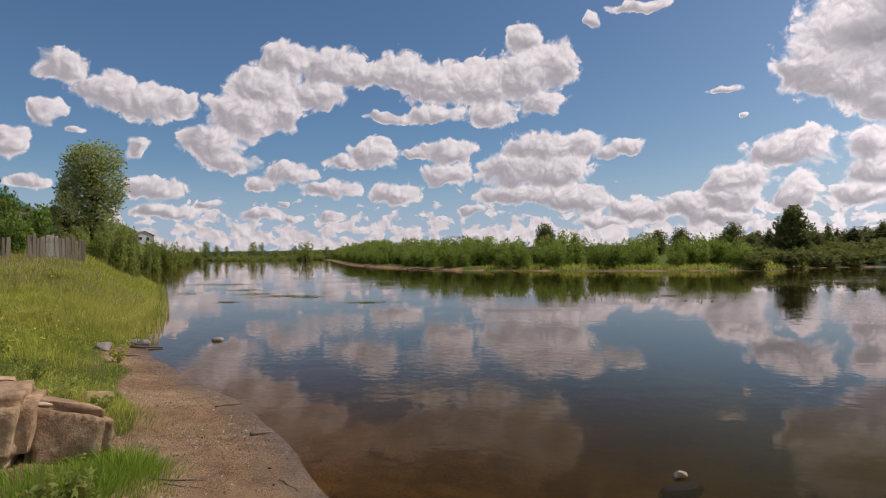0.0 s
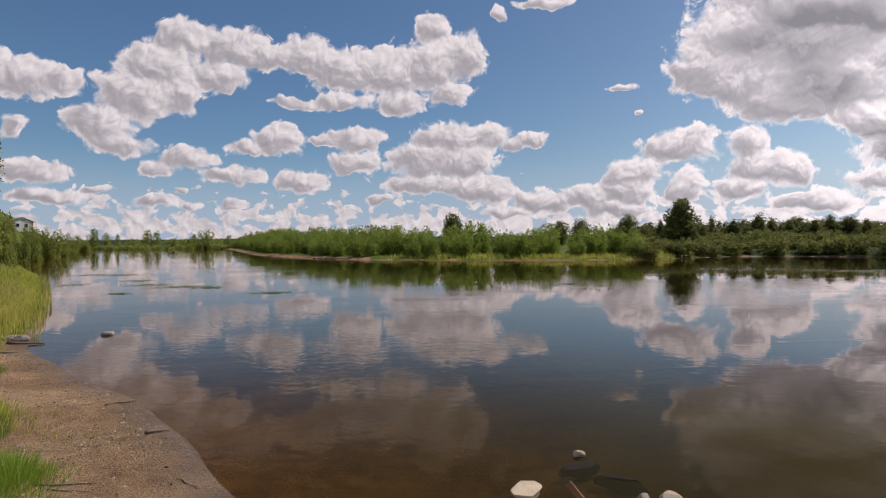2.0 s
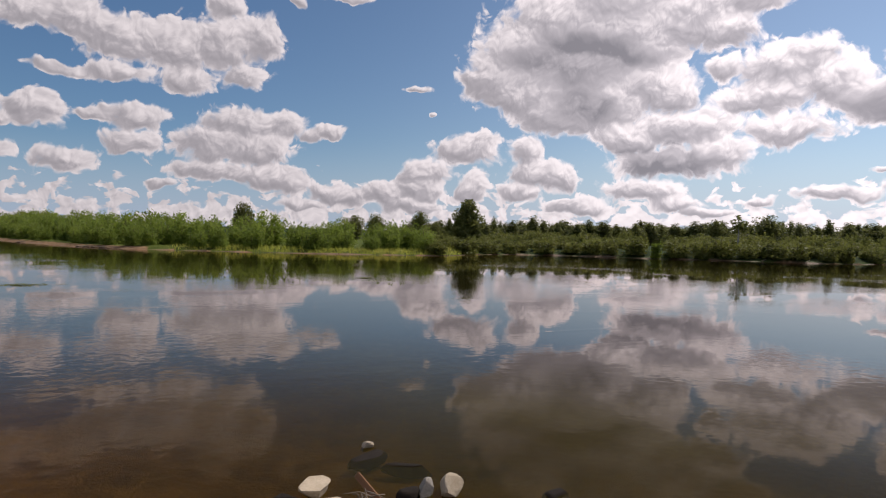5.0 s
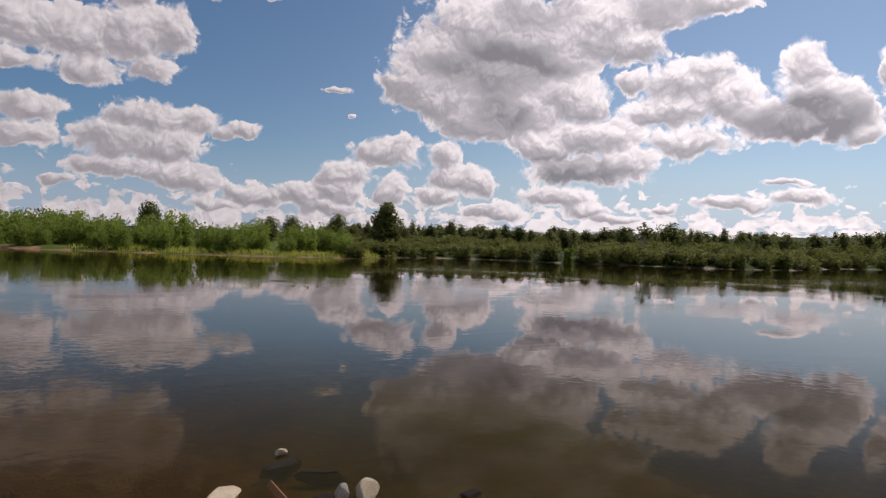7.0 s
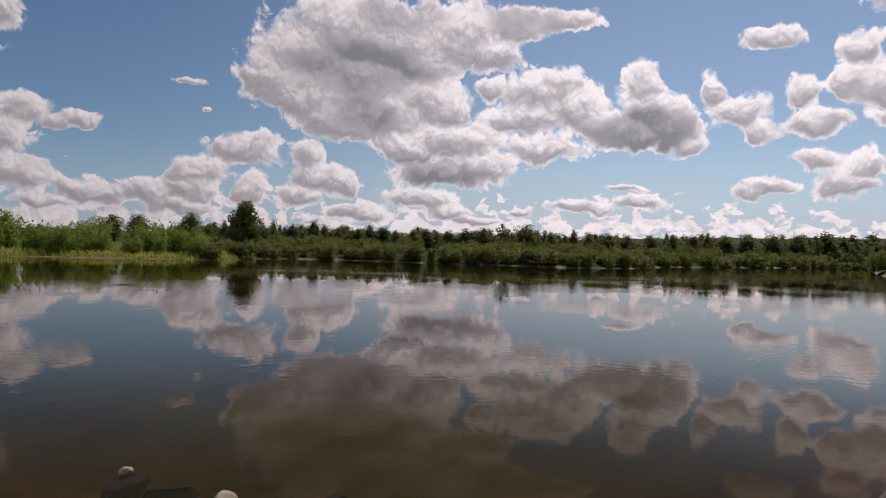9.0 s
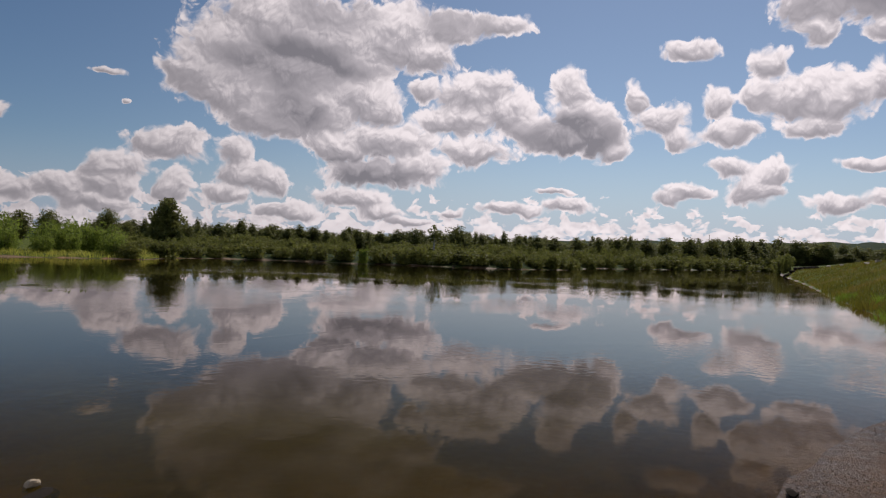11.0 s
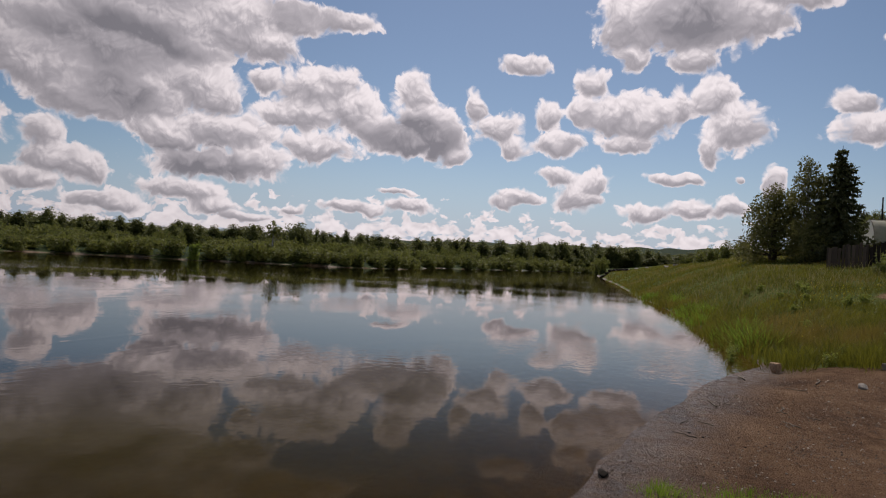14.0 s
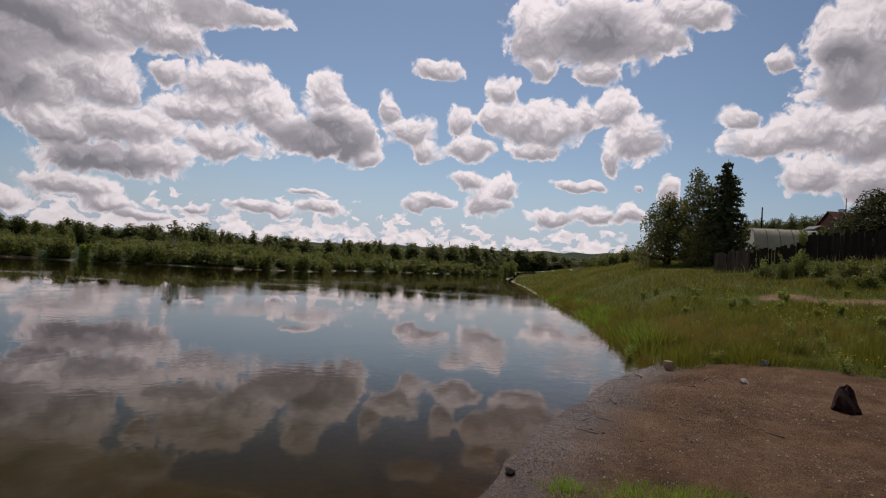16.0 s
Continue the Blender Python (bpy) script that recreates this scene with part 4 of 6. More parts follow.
BANK_BUSHES = [(26.6, -0.4, 2.3), (29.4, -0.1, 2.3), (31.2, -0.3, 2.1), (33.3, -0.3, 2.1), (36.4, 0.1, 2.6), (38.5, -0.2, 2.1), (40.6, 0.1, 2.3), (42.4, 0.1, 2.0), (44.4, 0.3, 2.5), (47.7, 0.1, 2.5), (49.6, 0.2, 1.9),
               (51.5, 0.4, 2.4), (53.4, -0.1, 2.1), (55.3, 0.2, 2.7), (56.8, 0.2, 2.5), (58.8, -0.1, 1.9), (60.1, 0.1, 1.7), (62.0, -0.3, 1.6), (63.4, 0.2, 1.8), (64.9, -0.2, 1.6), (66.7, 0.0, 1.8), (68.5, 0.2, 1.5),
               (70.3, 0.3, 1.8), (73.8, 0.4, 2.7), (76.9, 0.3, 1.9), (78.8, 0.4, 2.3), (81.1, 0.4, 2.3)]
k = 0
for az, el, w in BANK_BUSHES:
    tree_at(BUSH, k, az, el, w * 1.1, far_shore(az) + 1.1 + 0.7 * rng.uniform(), rng.uniform(0, 6.28))
    k += 1
for i in range(300):
    az = 25.5 + 57 * (i + rng.uniform()) / 300
    if abs(az - 46.1) < 0.8:
        continue
    tree_at(BUSH, k, az, -0.45 + 1.25 * (v := rng.uniform()) + 0.006 * max(0, az - 50), 0.9 + 1.5 * rng.uniform() ** 1.5, far_shore(az) + 2.0 + 55 * v ** 1.5, rng.uniform(0, 6.28))
    k += 1

# a pale willow hangs over the water in a gap of the bushes
PALE = sized(Kind([shrub("pale_willow", 111, 2.0, 1.4, 1400, 0.11, M_LEAF_WILLOW, "pale yellow-green willow hanging over the water", -0.3, 2.2, 8, 0.4)]), 2.0, 1.4)
tree_at(PALE, 0, 46.1, -0.15, 1.25, far_shore(46.1) + 0.35, 0.0)

# low far land up the river
SPECK = sized(Kind([broad_tree("distant_tree", 120 + i, 7.0, 6.0, 900, 0.36, M_LEAF_LIT, M_BARK, 0.12, 14, 1.1, "distant tree on the flat land up the river", 0.95, False, 1.25) for i in range(3)]), 7.0, 6.0)
for o in SPECK.models:
    tagged(o, group="distant trees")
for i, (az, el, w, d) in enumerate([(-20.9, 1.35, 0.9, 300), (-20.0, 1.0, 0.7, 300), (-19.2, 0.9, 0.5, 310), (-22.0, 0.8, 0.8, 300), (-17.0, 1.2, 0.9, 310), (-16.3, 1.1, 0.7, 310), (-12.5, 1.2, 1.5, 290), (-13.4, 0.9, 0.7, 300),
                                    (-10.6, 0.8, 0.6, 300), (-18.0, 0.55, 1.6, 330), (-15.0, 0.5, 1.8, 330), (-21.5, 0.5, 1.4, 330), (-13.8, 0.5, 1.6, 330), (-11.5, 0.5, 1.5, 320), (-9.5, 0.6, 1.2, 300), (-5.5, 1.35, 1.2, 160), (-7.0, 1.2, 1.0, 170)]):
    tree_at(SPECK, i, az, el - 0.15, w * 1.1, d, i * 1.3)
for i in range(26):
    az = -23 + 14 * i / 26
    tree_at(SPECK, i, az + rng.uniform(-0.2, 0.2), -0.22 + 0.15 * rng.uniform(), 1.2, 275 + 25 * rng.uniform(), i * 1.7)

# left bank
POPLAR = broad_tree("tall_poplar", 90, 8.0, 4.4, 13000, 0.115, M_LEAF_POPLAR, M_BARK, 0.12, 30, 0.85, "tall leafy poplar on the bank above the plank fence", 0.75, True)
tree_at(sized(Kind([POPLAR]), 8.2, 4.0), 0, -29.4, 8.8, 5.2, 50, 0.7)
POP2 = broad_tree("side_poplar", 91, 6.0, 3.4, 6000, 0.11, M_LEAF_POPLAR, M_BARK, 0.1, 22, 0.8, "leafy grey-green poplar beside a taller one")
tree_at(sized(Kind([POP2]), 6.0, 3.0), 0, -31.3, 6.4, 2.6, 49, 0.2)
YARD = sized(Kind([shrub("yard_bush", 130 + i, 3.0, 3.2, 3200, 0.14, M_LEAF_BRIGHT, "lush green bush overhanging the old plank fence", 0.2, 1.5, 14, 0.9) for i in range(2)]), 3.0, 3.2)
SLOPE = sized(Kind([shrub("slope_shrub", 145 + i, 2.6, 3.0, 3000, 0.11, M_LEAF_LIT, "sunlit green shrub on the steep grassy bank", 0.25, 1.5, 12, 1.0) for i in range(3)]), 2.6, 3.0)
DIM = sized(Kind([shrub("bank_shrub", 140 + i, 2.6, 3.0, 2200, 0.13, M_LEAF_BUSH, "green shrub on the steep grassy bank", 0.25, 1.5, 12, 1.0) for i in range(3)]), 2.6, 3.0)
for i, (az, el, w, d) in enumerate([(-34.6, 3.6, 3.6, 40), (-36.5, 4.6, 3.4, 41), (-33.2, 4.9, 3.2, 43), (-35.4, 5.9, 3.0, 47)]):
    tree_at(YARD, i, az, el, w, d, i * 1.1)
tree_at(TREE, 3, -36.3, 6.6, 2.6, 47, 0.3)
for i, (az, el, w, d) in enumerate([(-28.0, 3.4, 3.0, 47), (-26.9, 2.7, 2.2, 50), (-30.2, 2.9, 2.6, 46), (-25.9, 1.5, 1.8, 62), (-27.2, 1.6, 2.0, 56), (-24.9, 1.5, 1.6, 90), (-23.8, 1.6, 2.0, 112), (-23.0, 1.0, 1.5, 130),
                                    (-22.4, 0.7, 1.4, 170), (-21.6, 0.45, 1.4, 215), (-25.2, 1.8, 1.5, 120), (-24.5, 1.4, 1.5, 125), (-26.4, 1.0, 1.3, 52), (-31.0, 2.0, 1.8, 41), (-29.2, 2.4, 2.2, 44), (-27.4, 3.4, 1.5, 75), (-26.4, 2.3, 1.2, 80)]):
    tree_at(SLOPE, i, az, el, w, d, i * 0.9)

# right bank
def spruce(h, w):
    """A spruce: straight trunk, whorls of drooping boughs set with needles."""
    rng = np.random.default_rng(77)
    ob = thing("spruce_tree", "tall dark spruce with drooping boughs beside a fence", "tree")
    part("trunk", tubes_mesh("trunk", [([(0, 0, 0), (0.03, 0, h * 0.5), (0, 0, h * 0.99)], [0.16, 0.1, 0.015])], M_BARK), ob)
    runs, pts = [], []
    for i in range(19):
        u = 0.05 + 0.93 * i / 19
        reach = w * 0.5 * (1 - u) ** 0.8 * rng.uniform(0.85, 1.1) + 0.12
        for j in range(7 if u < 0.8 else 5):
            a = j * 6.28 / 7 + i * 0.7 + rng.uniform(-0.3, 0.3)
            rr = reach * rng.uniform(0.7, 1.15)
            end = np.array([rr * math.cos(a), rr * math.sin(a), h * u - 0.16 * rr])
            start = np.array([0, 0, h * u + 0.06])
            runs.append(([tuple(start), tuple(end)], [0.025, 0.006]))
            m = int(12 + 40 * rr)
            f = rng.uniform(0.12, 1.05, (m, 1))
            pts.append(start + (end - start) * f + rng.normal(size=(m, 3)) * np.array([0.1, 0.1, 0.07]) * (0.5 + 0.6 * rr) - np.array([0, 0, 0.1]) * f * rr)
    part("bough", tubes_mesh("bough", runs, M_BARK, 4), ob)
    part("needles", leaves("needles", np.vstack(pts), 0.14, M_NEEDLE, -0.3, 2.2, rng), ob)
    return ob


tree_at(sized(Kind([spruce(7.6, 4.4)]), 7.6, 3.9), 0, 100.4, 10.4, 4.6, 45, 0.0)
YARD_TREE = broad_tree("yard_birch", 150, 7.0, 3.0, 7000, 0.10, M_LEAF_YARD, M_BIRCH, 0.2, 20, 0.8, "thin-leaved birch standing close beside a spruce")
tree_at(sized(Kind([YARD_TREE]), 7.0, 2.8), 0, 98.3, 9.4, 3.6, 46.5, 0.0)
ROUND = broad_tree("round_willow", 151, 5.0, 4.4, 13000, 0.095, M_LEAF_YARD, M_BARK, 0.1, 26, 0.5, "broad rounded willow with olive leaves on the grassy bank")
tree_at(sized(Kind([ROUND]), 5.0, 4.2), 0, 95.9, 7.1, 5.4, 48, 0.0)
ROUND2 = broad_tree("low_willow", 152, 4.0, 3.6, 8000, 0.095, M_LEAF_YARD, M_BARK, 0.08, 20, 0.5, "lower willow with hanging olive leaves")
tree_at(sized(Kind([ROUND2]), 4.0, 3.5), 0, 98.7, 5.6, 4.6, 45, 0.0)
EDGE = broad_tree("dark_yard_tree", 153, 6.0, 5.0, 18000, 0.11, M_NEEDLE, M_BARK, 0.1, 26, 0.5, "dense dark tree behind the high fence")
tree_at(sized(Kind([EDGE]), 6.0, 4.8), 0, 111.1, 7.7, 6.6, 44, 0.0)
rng = np.random.default_rng(33)
for i in range(18):                       # wooded rise behind the yards
    az = 101.8 + 7.4 * i / 17
    tree_at(TREE, i, az, 4.9 + 0.1 * (az - 102) + 0.5 * rng.uniform(), 1.1 + 0.5 * rng.uniform(), 135 + 15 * rng.uniform(), i * 1.3)
for i, (az, el, w, d) in enumerate([(90.4, 2.1, 2.0, 115), (91.6, 2.3, 2.2, 112), (92.7, 2.7, 2.2, 108), (94.0, 2.8, 2.2, 105), (89.4, 1.4, 1.4, 120), (93.4, 2.0, 2.0, 100)]):
    tree_at(DIM, i, az, el, w, d, i)
for i, (az, el, w, d) in enumerate([(103.6, 2.1, 2.1, 36), (104.9, 2.4, 2.0, 35), (106.0, 3.1, 2.1, 35.5), (102.9, 1.6, 1.6, 36), (107.6, 2.6, 2.6, 34), (109.4, 2.7, 2.8, 33), (111.4, 2.8, 2.8, 33), (108.4, 1.5, 2.4, 31), (110.6, 1.6, 2.6, 31)]):
    tree_at(DIM, i, az, el, w, d, i * 1.9)
for i, (az, el, w, d) in enumerate([(106.3, 5.1, 1.6, 49), (107.6, 5.0, 1.7, 47), (109.0, 5.2, 1.8, 46), (103.0, 4.6, 1.5, 62), (102.2, 5.2, 1.2, 64)]):
    tree_at(DIM, i + 1, az, el, w, d, i * 2.3)

# grasses --------------------------------------------------------------
def blades(name, label, n, r0, r1, az0, az1, tall, mat, seed, keep, thick=0.0008, lean=0.8):
    """Grass as one mesh of bent blades, spread evenly as seen from the path, where keep() allows."""
    rng = np.random.default_rng(seed)
    r = r0 * (r1 / r0) ** rng.uniform(size=n)
    a = np.radians(rng.uniform(az0, az1, n))
    px, py = r * np.sin(a), r * np.cos(a)
    z, turf, wood, wet, deep, backlit_mud = land(px, py)
    ok = keep(px, py, z, turf, r, np.degrees(a), rng)
    px, py, z, r = px[ok], py[ok], z[ok], r[ok]
    m = len(px)
    if callable(tall):
        h = tall(px, py, r) * rng.uniform(0.5, 1.25, m)
    else:
        h = tall * rng.uniform(0.5, 1.25, m)
    w = np.maximum(0.004, r * thick) * rng.uniform(0.7, 1.4, m)
    t, b = rng.uniform(0, 6.28, m), rng.uniform(0, 6.28, m)
    e = np.stack([np.cos(t), np.sin(t), 0 * t], 1) * w[:, None] * 0.5
    bend = np.stack([np.cos(b), np.sin(b), 0 * b], 1) * (h * lean * rng.uniform(0.2, 1.2, m))[:, None]
    base = np.stack([px, py, z - 0.02], 1)
    up = np.zeros((m, 3))
    up[:, 2] = h
    co = np.stack([base - e, base + e, base + up * 0.6 + bend * 0.35 + e * 0.8, base + up * 0.6 + bend * 0.35 - e * 0.8, base + up + bend], 1).reshape(-1, 3)
    i = np.arange(m) * 5
    faces = np.stack([i, i + 1, i + 2, i + 3], 1).tolist() + np.stack([i + 3, i + 2, i + 4], 1).tolist()
    return tagged(new(name, mesh_from(name, co, faces, mat)), label, "grass", kind="stuff")


def shore_near(px, py):
    return to_line(px, py, SHORE_NEAR)


def on_turf(px, py, z, turf, r, az, rng):
    return (turf > rng.uniform(0.35, 0.8, len(px))) & (z > 0.02)


def left_tall(px, py, r):
    s = shore_near(px, py)
    return 0.08 + 0.11 * step(r, 13, 24) + 0.12 * (1 - step(s, 1.0, 4.0)) * step(r, 14, 18) + 0.08 * wobble(px, py, 2.1)


def right_tall(px, py, r):
    s = shore_near(px, py)
    return np.maximum(0.06, 0.15 + 0.06 * step(r, 12, 20) + 0.16 * (1 - step(s, 0.5, 3.0)) + 0.10 * wobble(px, py, 0.9, 0.5) + 0.08 * wobble(px, py, 2.6, 1.4))


blades("meadow_grass", "yellow-green meadow grass on the river bank", 110000, 7.5, 75, -39, -21, left_tall, M_GRASS, 11, on_turf)
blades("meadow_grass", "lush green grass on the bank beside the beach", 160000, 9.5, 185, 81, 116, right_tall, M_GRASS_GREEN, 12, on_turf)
blades("seeding_grass", "straw-coloured seeding grass among the green", 9000, 14, 90, 84, 116, lambda px, py, r: 0.5 + 0 * r, M_GRASS_DRY, 13, lambda px, py, z, turf, r, az, rng: on_turf(px, py, z, turf, r, az, rng) & (wobble(px, py, 4.0, 1.0) > -0.1), 0.0005)
blades("seeding_grass", "straw-coloured seeding grass by the plank fence", 6000, 17, 60, -39, -26, lambda px, py, r: 0.5 + 0 * r, M_GRASS_DRY, 14, lambda px, py, z, turf, r, az, rng: on_turf(px, py, z, turf, r, az, rng) & (wobble(px, py, 4.0, 2.0) > 0.0), 0.0005)
blades("reeds", "tall bright sedge along the water's edge", 2600, 14, 40, -30, -22, 0.34, M_GRASS, 15, lambda px, py, z, turf, r, az, rng: (shore_near(px, py) < 1.8) & ~((z < 0) & (shore_near(px, py) > 0.12)), 0.0009, 0.3)
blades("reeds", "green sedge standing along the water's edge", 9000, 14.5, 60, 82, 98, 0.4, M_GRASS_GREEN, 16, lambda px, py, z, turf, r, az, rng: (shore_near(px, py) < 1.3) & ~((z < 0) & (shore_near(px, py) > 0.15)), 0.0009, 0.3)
blades("island_grass", "pale green grass strip on the island's waterline", 40000, 55, 110, 1, 30.5, 0.4, M_GRASS, 17, lambda px, py, z, turf, r, az, rng: (z > 0.03) & (to_line(px, py, SHORE_FAR) < 3.4) & (az > 3 + 5 * rng.uniform(size=len(px))), 0.0009)


def tuft(name, label, az, d, n, spread, tall, mat, seed, wide=0.006):
    """One clump of grass, as a thing of its own."""
    rng = np.random.default_rng(seed)
    c = at(az, d)
    q = rng.normal(size=(n, 2)) * spread
    z = land(c.x + q[:, 0], c.y + q[:, 1])[0] - height(c.x, c.y)
    h = tall * rng.uniform(0.45, 1.2, n) * np.exp(-(np.hypot(q[:, 0], q[:, 1]) / (2.2 * spread)) ** 2)
    t = rng.uniform(0, 6.28, n)
    e = np.stack([np.cos(t), np.sin(t), 0 * t], 1) * wide * 0.5
    out = np.stack([q[:, 0] / spread * 0.3 + rng.normal(size=n) * 0.25, q[:, 1] / spread * 0.3 + rng.normal(size=n) * 0.25, 0 * t], 1) * h[:, None]
    base = np.stack([q[:, 0], q[:, 1], z - 0.015], 1)
    up = np.zeros((n, 3))
    up[:, 2] = h
    co = np.stack([base - e, base + e, base + up * 0.6 + out * 0.35 + e * 0.8, base + up * 0.6 + out * 0.35 - e * 0.8, base + up + out], 1).reshape(-1, 3)
    i = np.arange(n) * 5
    ob = thing(name, label, "grass", (c.x, c.y, height(c.x, c.y)))
    clump = part("blade_clump", mesh_from("blade_clump", co, np.stack([i, i + 1, i + 2, i + 3], 1).tolist() + np.stack([i + 3, i + 2, i + 4], 1).tolist(), mat), ob)
    tagged(clump, kind="stuff")
    return ob


tuft("grass_tuft", "bright green grass tuft at the foot of a boulder", -27.4, 5.5, 1600, 0.2, 0.24, M_TUFT, 1)
tuft("grass_tuft", "bright green grass tuft at the foot of a boulder", -30.4, 5.1, 1400, 0.24, 0.2, M_TUFT, 2)
tuft("grass_tuft", "green grass and weeds before the boulders", -34.2, 5.0, 1300, 0.3, 0.16, M_TUFT, 3)
tuft("grass_tuft", "yellowish grass tuft behind the boulders", -30.2, 7.3, 700, 0.35, 0.3, M_GRASS, 4)
tuft("grass_tuft", "yellowish grass tuft behind the boulders", -33.0, 7.4, 900, 0.45, 0.34, M_GRASS, 5)
tuft("grass_tuft", "thin dry grass on the edge of the beach", -27.6, 6.9, 160, 0.22, 0.22, M_GRASS_DRY, 6)
tuft("grass_tuft", "low green grass tuft on bare sand", 88.2, 5.35, 320, 0.11, 0.12, M_TUFT, 7)
tuft("grass_tuft", "low green grass tuft on bare sand", 94.4, 5.35, 650, 0.22, 0.10, M_TUFT, 8)
tuft("grass_tuft", "low green grass tuft on bare sand", 99.0, 5.3, 700, 0.24, 0.10, M_TUFT, 9)
tuft("grass_tuft", "low green grass tuft on bare sand", 103.5, 5.2, 420, 0.2, 0.09, M_TUFT, 13)
tuft("grass_tuft", "sparse grass sprig on the beach", 109.5, 5.8, 90, 0.12, 0.08, M_GRASS_GREEN, 10)
tuft("grass_tuft", "sparse grass sprig on the beach", -22.2, 6.6, 130, 0.3, 0.06, M_GRASS, 11)
tuft("grass_tuft", "sparse grass sprig on the beach", -25.5, 5.0, 160, 0.13, 0.07, M_GRASS, 12)


rng = np.random.default_rng(57)
for i in range(46):                        # rank clumps along the grassy edge of the water and the beach
    az = 85.5 + 27 * rng.uniform()
    d = rng.uniform(13.8, 19) if az > 95 else rng.uniform(15, 30)
    p = at(az, d)
    if height(p.x, p.y) > 0.03 and to_line(np.array([p.x]), np.array([p.y]), SHORE_NEAR)[0] > 0.2:
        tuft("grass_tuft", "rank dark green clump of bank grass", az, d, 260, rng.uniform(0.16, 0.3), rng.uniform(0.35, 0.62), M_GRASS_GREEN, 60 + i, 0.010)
edge = [p for p in SHORE_NEAR if p[0] > 12 and 15.5 < math.hypot(*p) < 75]
for i in range(44):                        # sedge clumps leaning over the water
    u = rng.uniform() ** 1.8 * (len(edge) - 1)
    a, b = Vector(edge[int(u)]), Vector(edge[min(int(u) + 1, len(edge) - 1)])
    p = a + (b - a) * (u - int(u)) + Vector((rng.uniform(-0.2, 0.3), -rng.uniform(0.15, 0.8)))
    if height(p.x, p.y) > 0.0:
        tuft("sedge_clump", "bright green sedge clump at the water's edge", math.degrees(math.atan2(p.x, p.y)), p.length, 300, rng.uniform(0.22, 0.42), rng.uniform(0.4, 0.75), M_TUFT if i % 3 == 0 else M_GRASS_GREEN, 200 + i, 0.012 + 0.0004 * p.length)
for i in range(22):
    az, d = rng.uniform(-36, -25.6), rng.uniform(10, 26)
    p = at(az, d)
    if height(p.x, p.y) > 0.03 and to_line(np.array([p.x]), np.array([p.y]), SHORE_NEAR)[0] > 0.2:
        tuft("grass_tuft", "yellow-green clump of meadow grass", az, d, 220, rng.uniform(0.15, 0.3), rng.uniform(0.25, 0.42), M_GRASS, 120 + i, 0.010)


def weed(name, label, az, d, h, seed, mat=None):
    """A leafy weed: some stems with broad leaves."""
    mat = mat or M_LEAF_LIT
    rng = np.random.default_rng(seed)
    c = at(az, d)
    ob = thing(name, label, "weed", (c.x, c.y, height(c.x, c.y) - 0.01))
    runs, pts = [], []
    for i in range(6):
        a = rng.uniform(0, 6.28)
        top = np.array([math.cos(a) * h * 0.35, math.sin(a) * h * 0.35, h * rng.uniform(0.6, 1.0)])
        runs.append(([(0, 0, 0), tuple(top * [0.4, 0.4, 0.55]), tuple(top)], [0.006, 0.004, 0.002]))
        pts.append(top * np.linspace(0.2, 1, 34)[:, None] + rng.normal(size=(34, 3)) * 0.035)
    part("stem", tubes_mesh("stem", runs, M_LEAF_BUSH, 4), ob)
    part("leaves", leaves("leaves", np.vstack(pts), 0.05 if d > 20 else 0.026, mat, 0.4, 2.2, rng), ob)
    return ob


def flowers(label, n, az0, az1, r0, r1, seed):
    rng = np.random.default_rng(seed)
    r, a = rng.uniform(r0, r1, n), np.radians(rng.uniform(az0, az1, n))
    px, py = r * np.sin(a), r * np.cos(a)
    z, turf = land(px, py)[:2]
    ok = (turf > 0.6) & (wobble(px, py, 1.4, 3.0) > 0.1)
    c = np.stack([px, py, z + rng.uniform(0.16, 0.32, n)], 1)[ok]
    return tagged(new("meadow_flowers", leaves("meadow_flowers", c, 0.03, M_PETAL, 0.8, 1.1, rng)), label, "flowers", kind="stuff")


flowers("small yellow flowers among the bank grass", 900, 98, 114, 13, 30, 3)
flowers("small yellow flowers among the meadow grass", 700, -38, -26, 8, 24, 4)
rng = np.random.default_rng(91)
for i in range(46):
    weed("meadow_weed", "leafy green weed standing in the bank grass", rng.uniform(92, 114), rng.uniform(13, 30), rng.uniform(0.2, 0.42), 500 + i, M_LEAF_LIT)
for i in range(14):
    weed("meadow_weed", "leafy green weed standing in the meadow grass", rng.uniform(-37, -27), rng.uniform(11, 24), rng.uniform(0.2, 0.4), 560 + i, M_GRASS)
for i, (az, d, h) in enumerate([(-29.6, 4.7, 0.34), (-31.4, 4.6, 0.3), (-33.6, 4.5, 0.26), (-32.2, 7.0, 0.4), (-31.0, 7.3, 0.36), (-34.5, 7.8, 0.42), (-29.0, 7.2, 0.3), (-33.5, 8.6, 0.4), (103.2, 36, 1.2), (105.2, 35.2, 1.5)]):
    weed("leafy_weed", "leafy green weed growing beside stones", az, d, h, 200 + i)


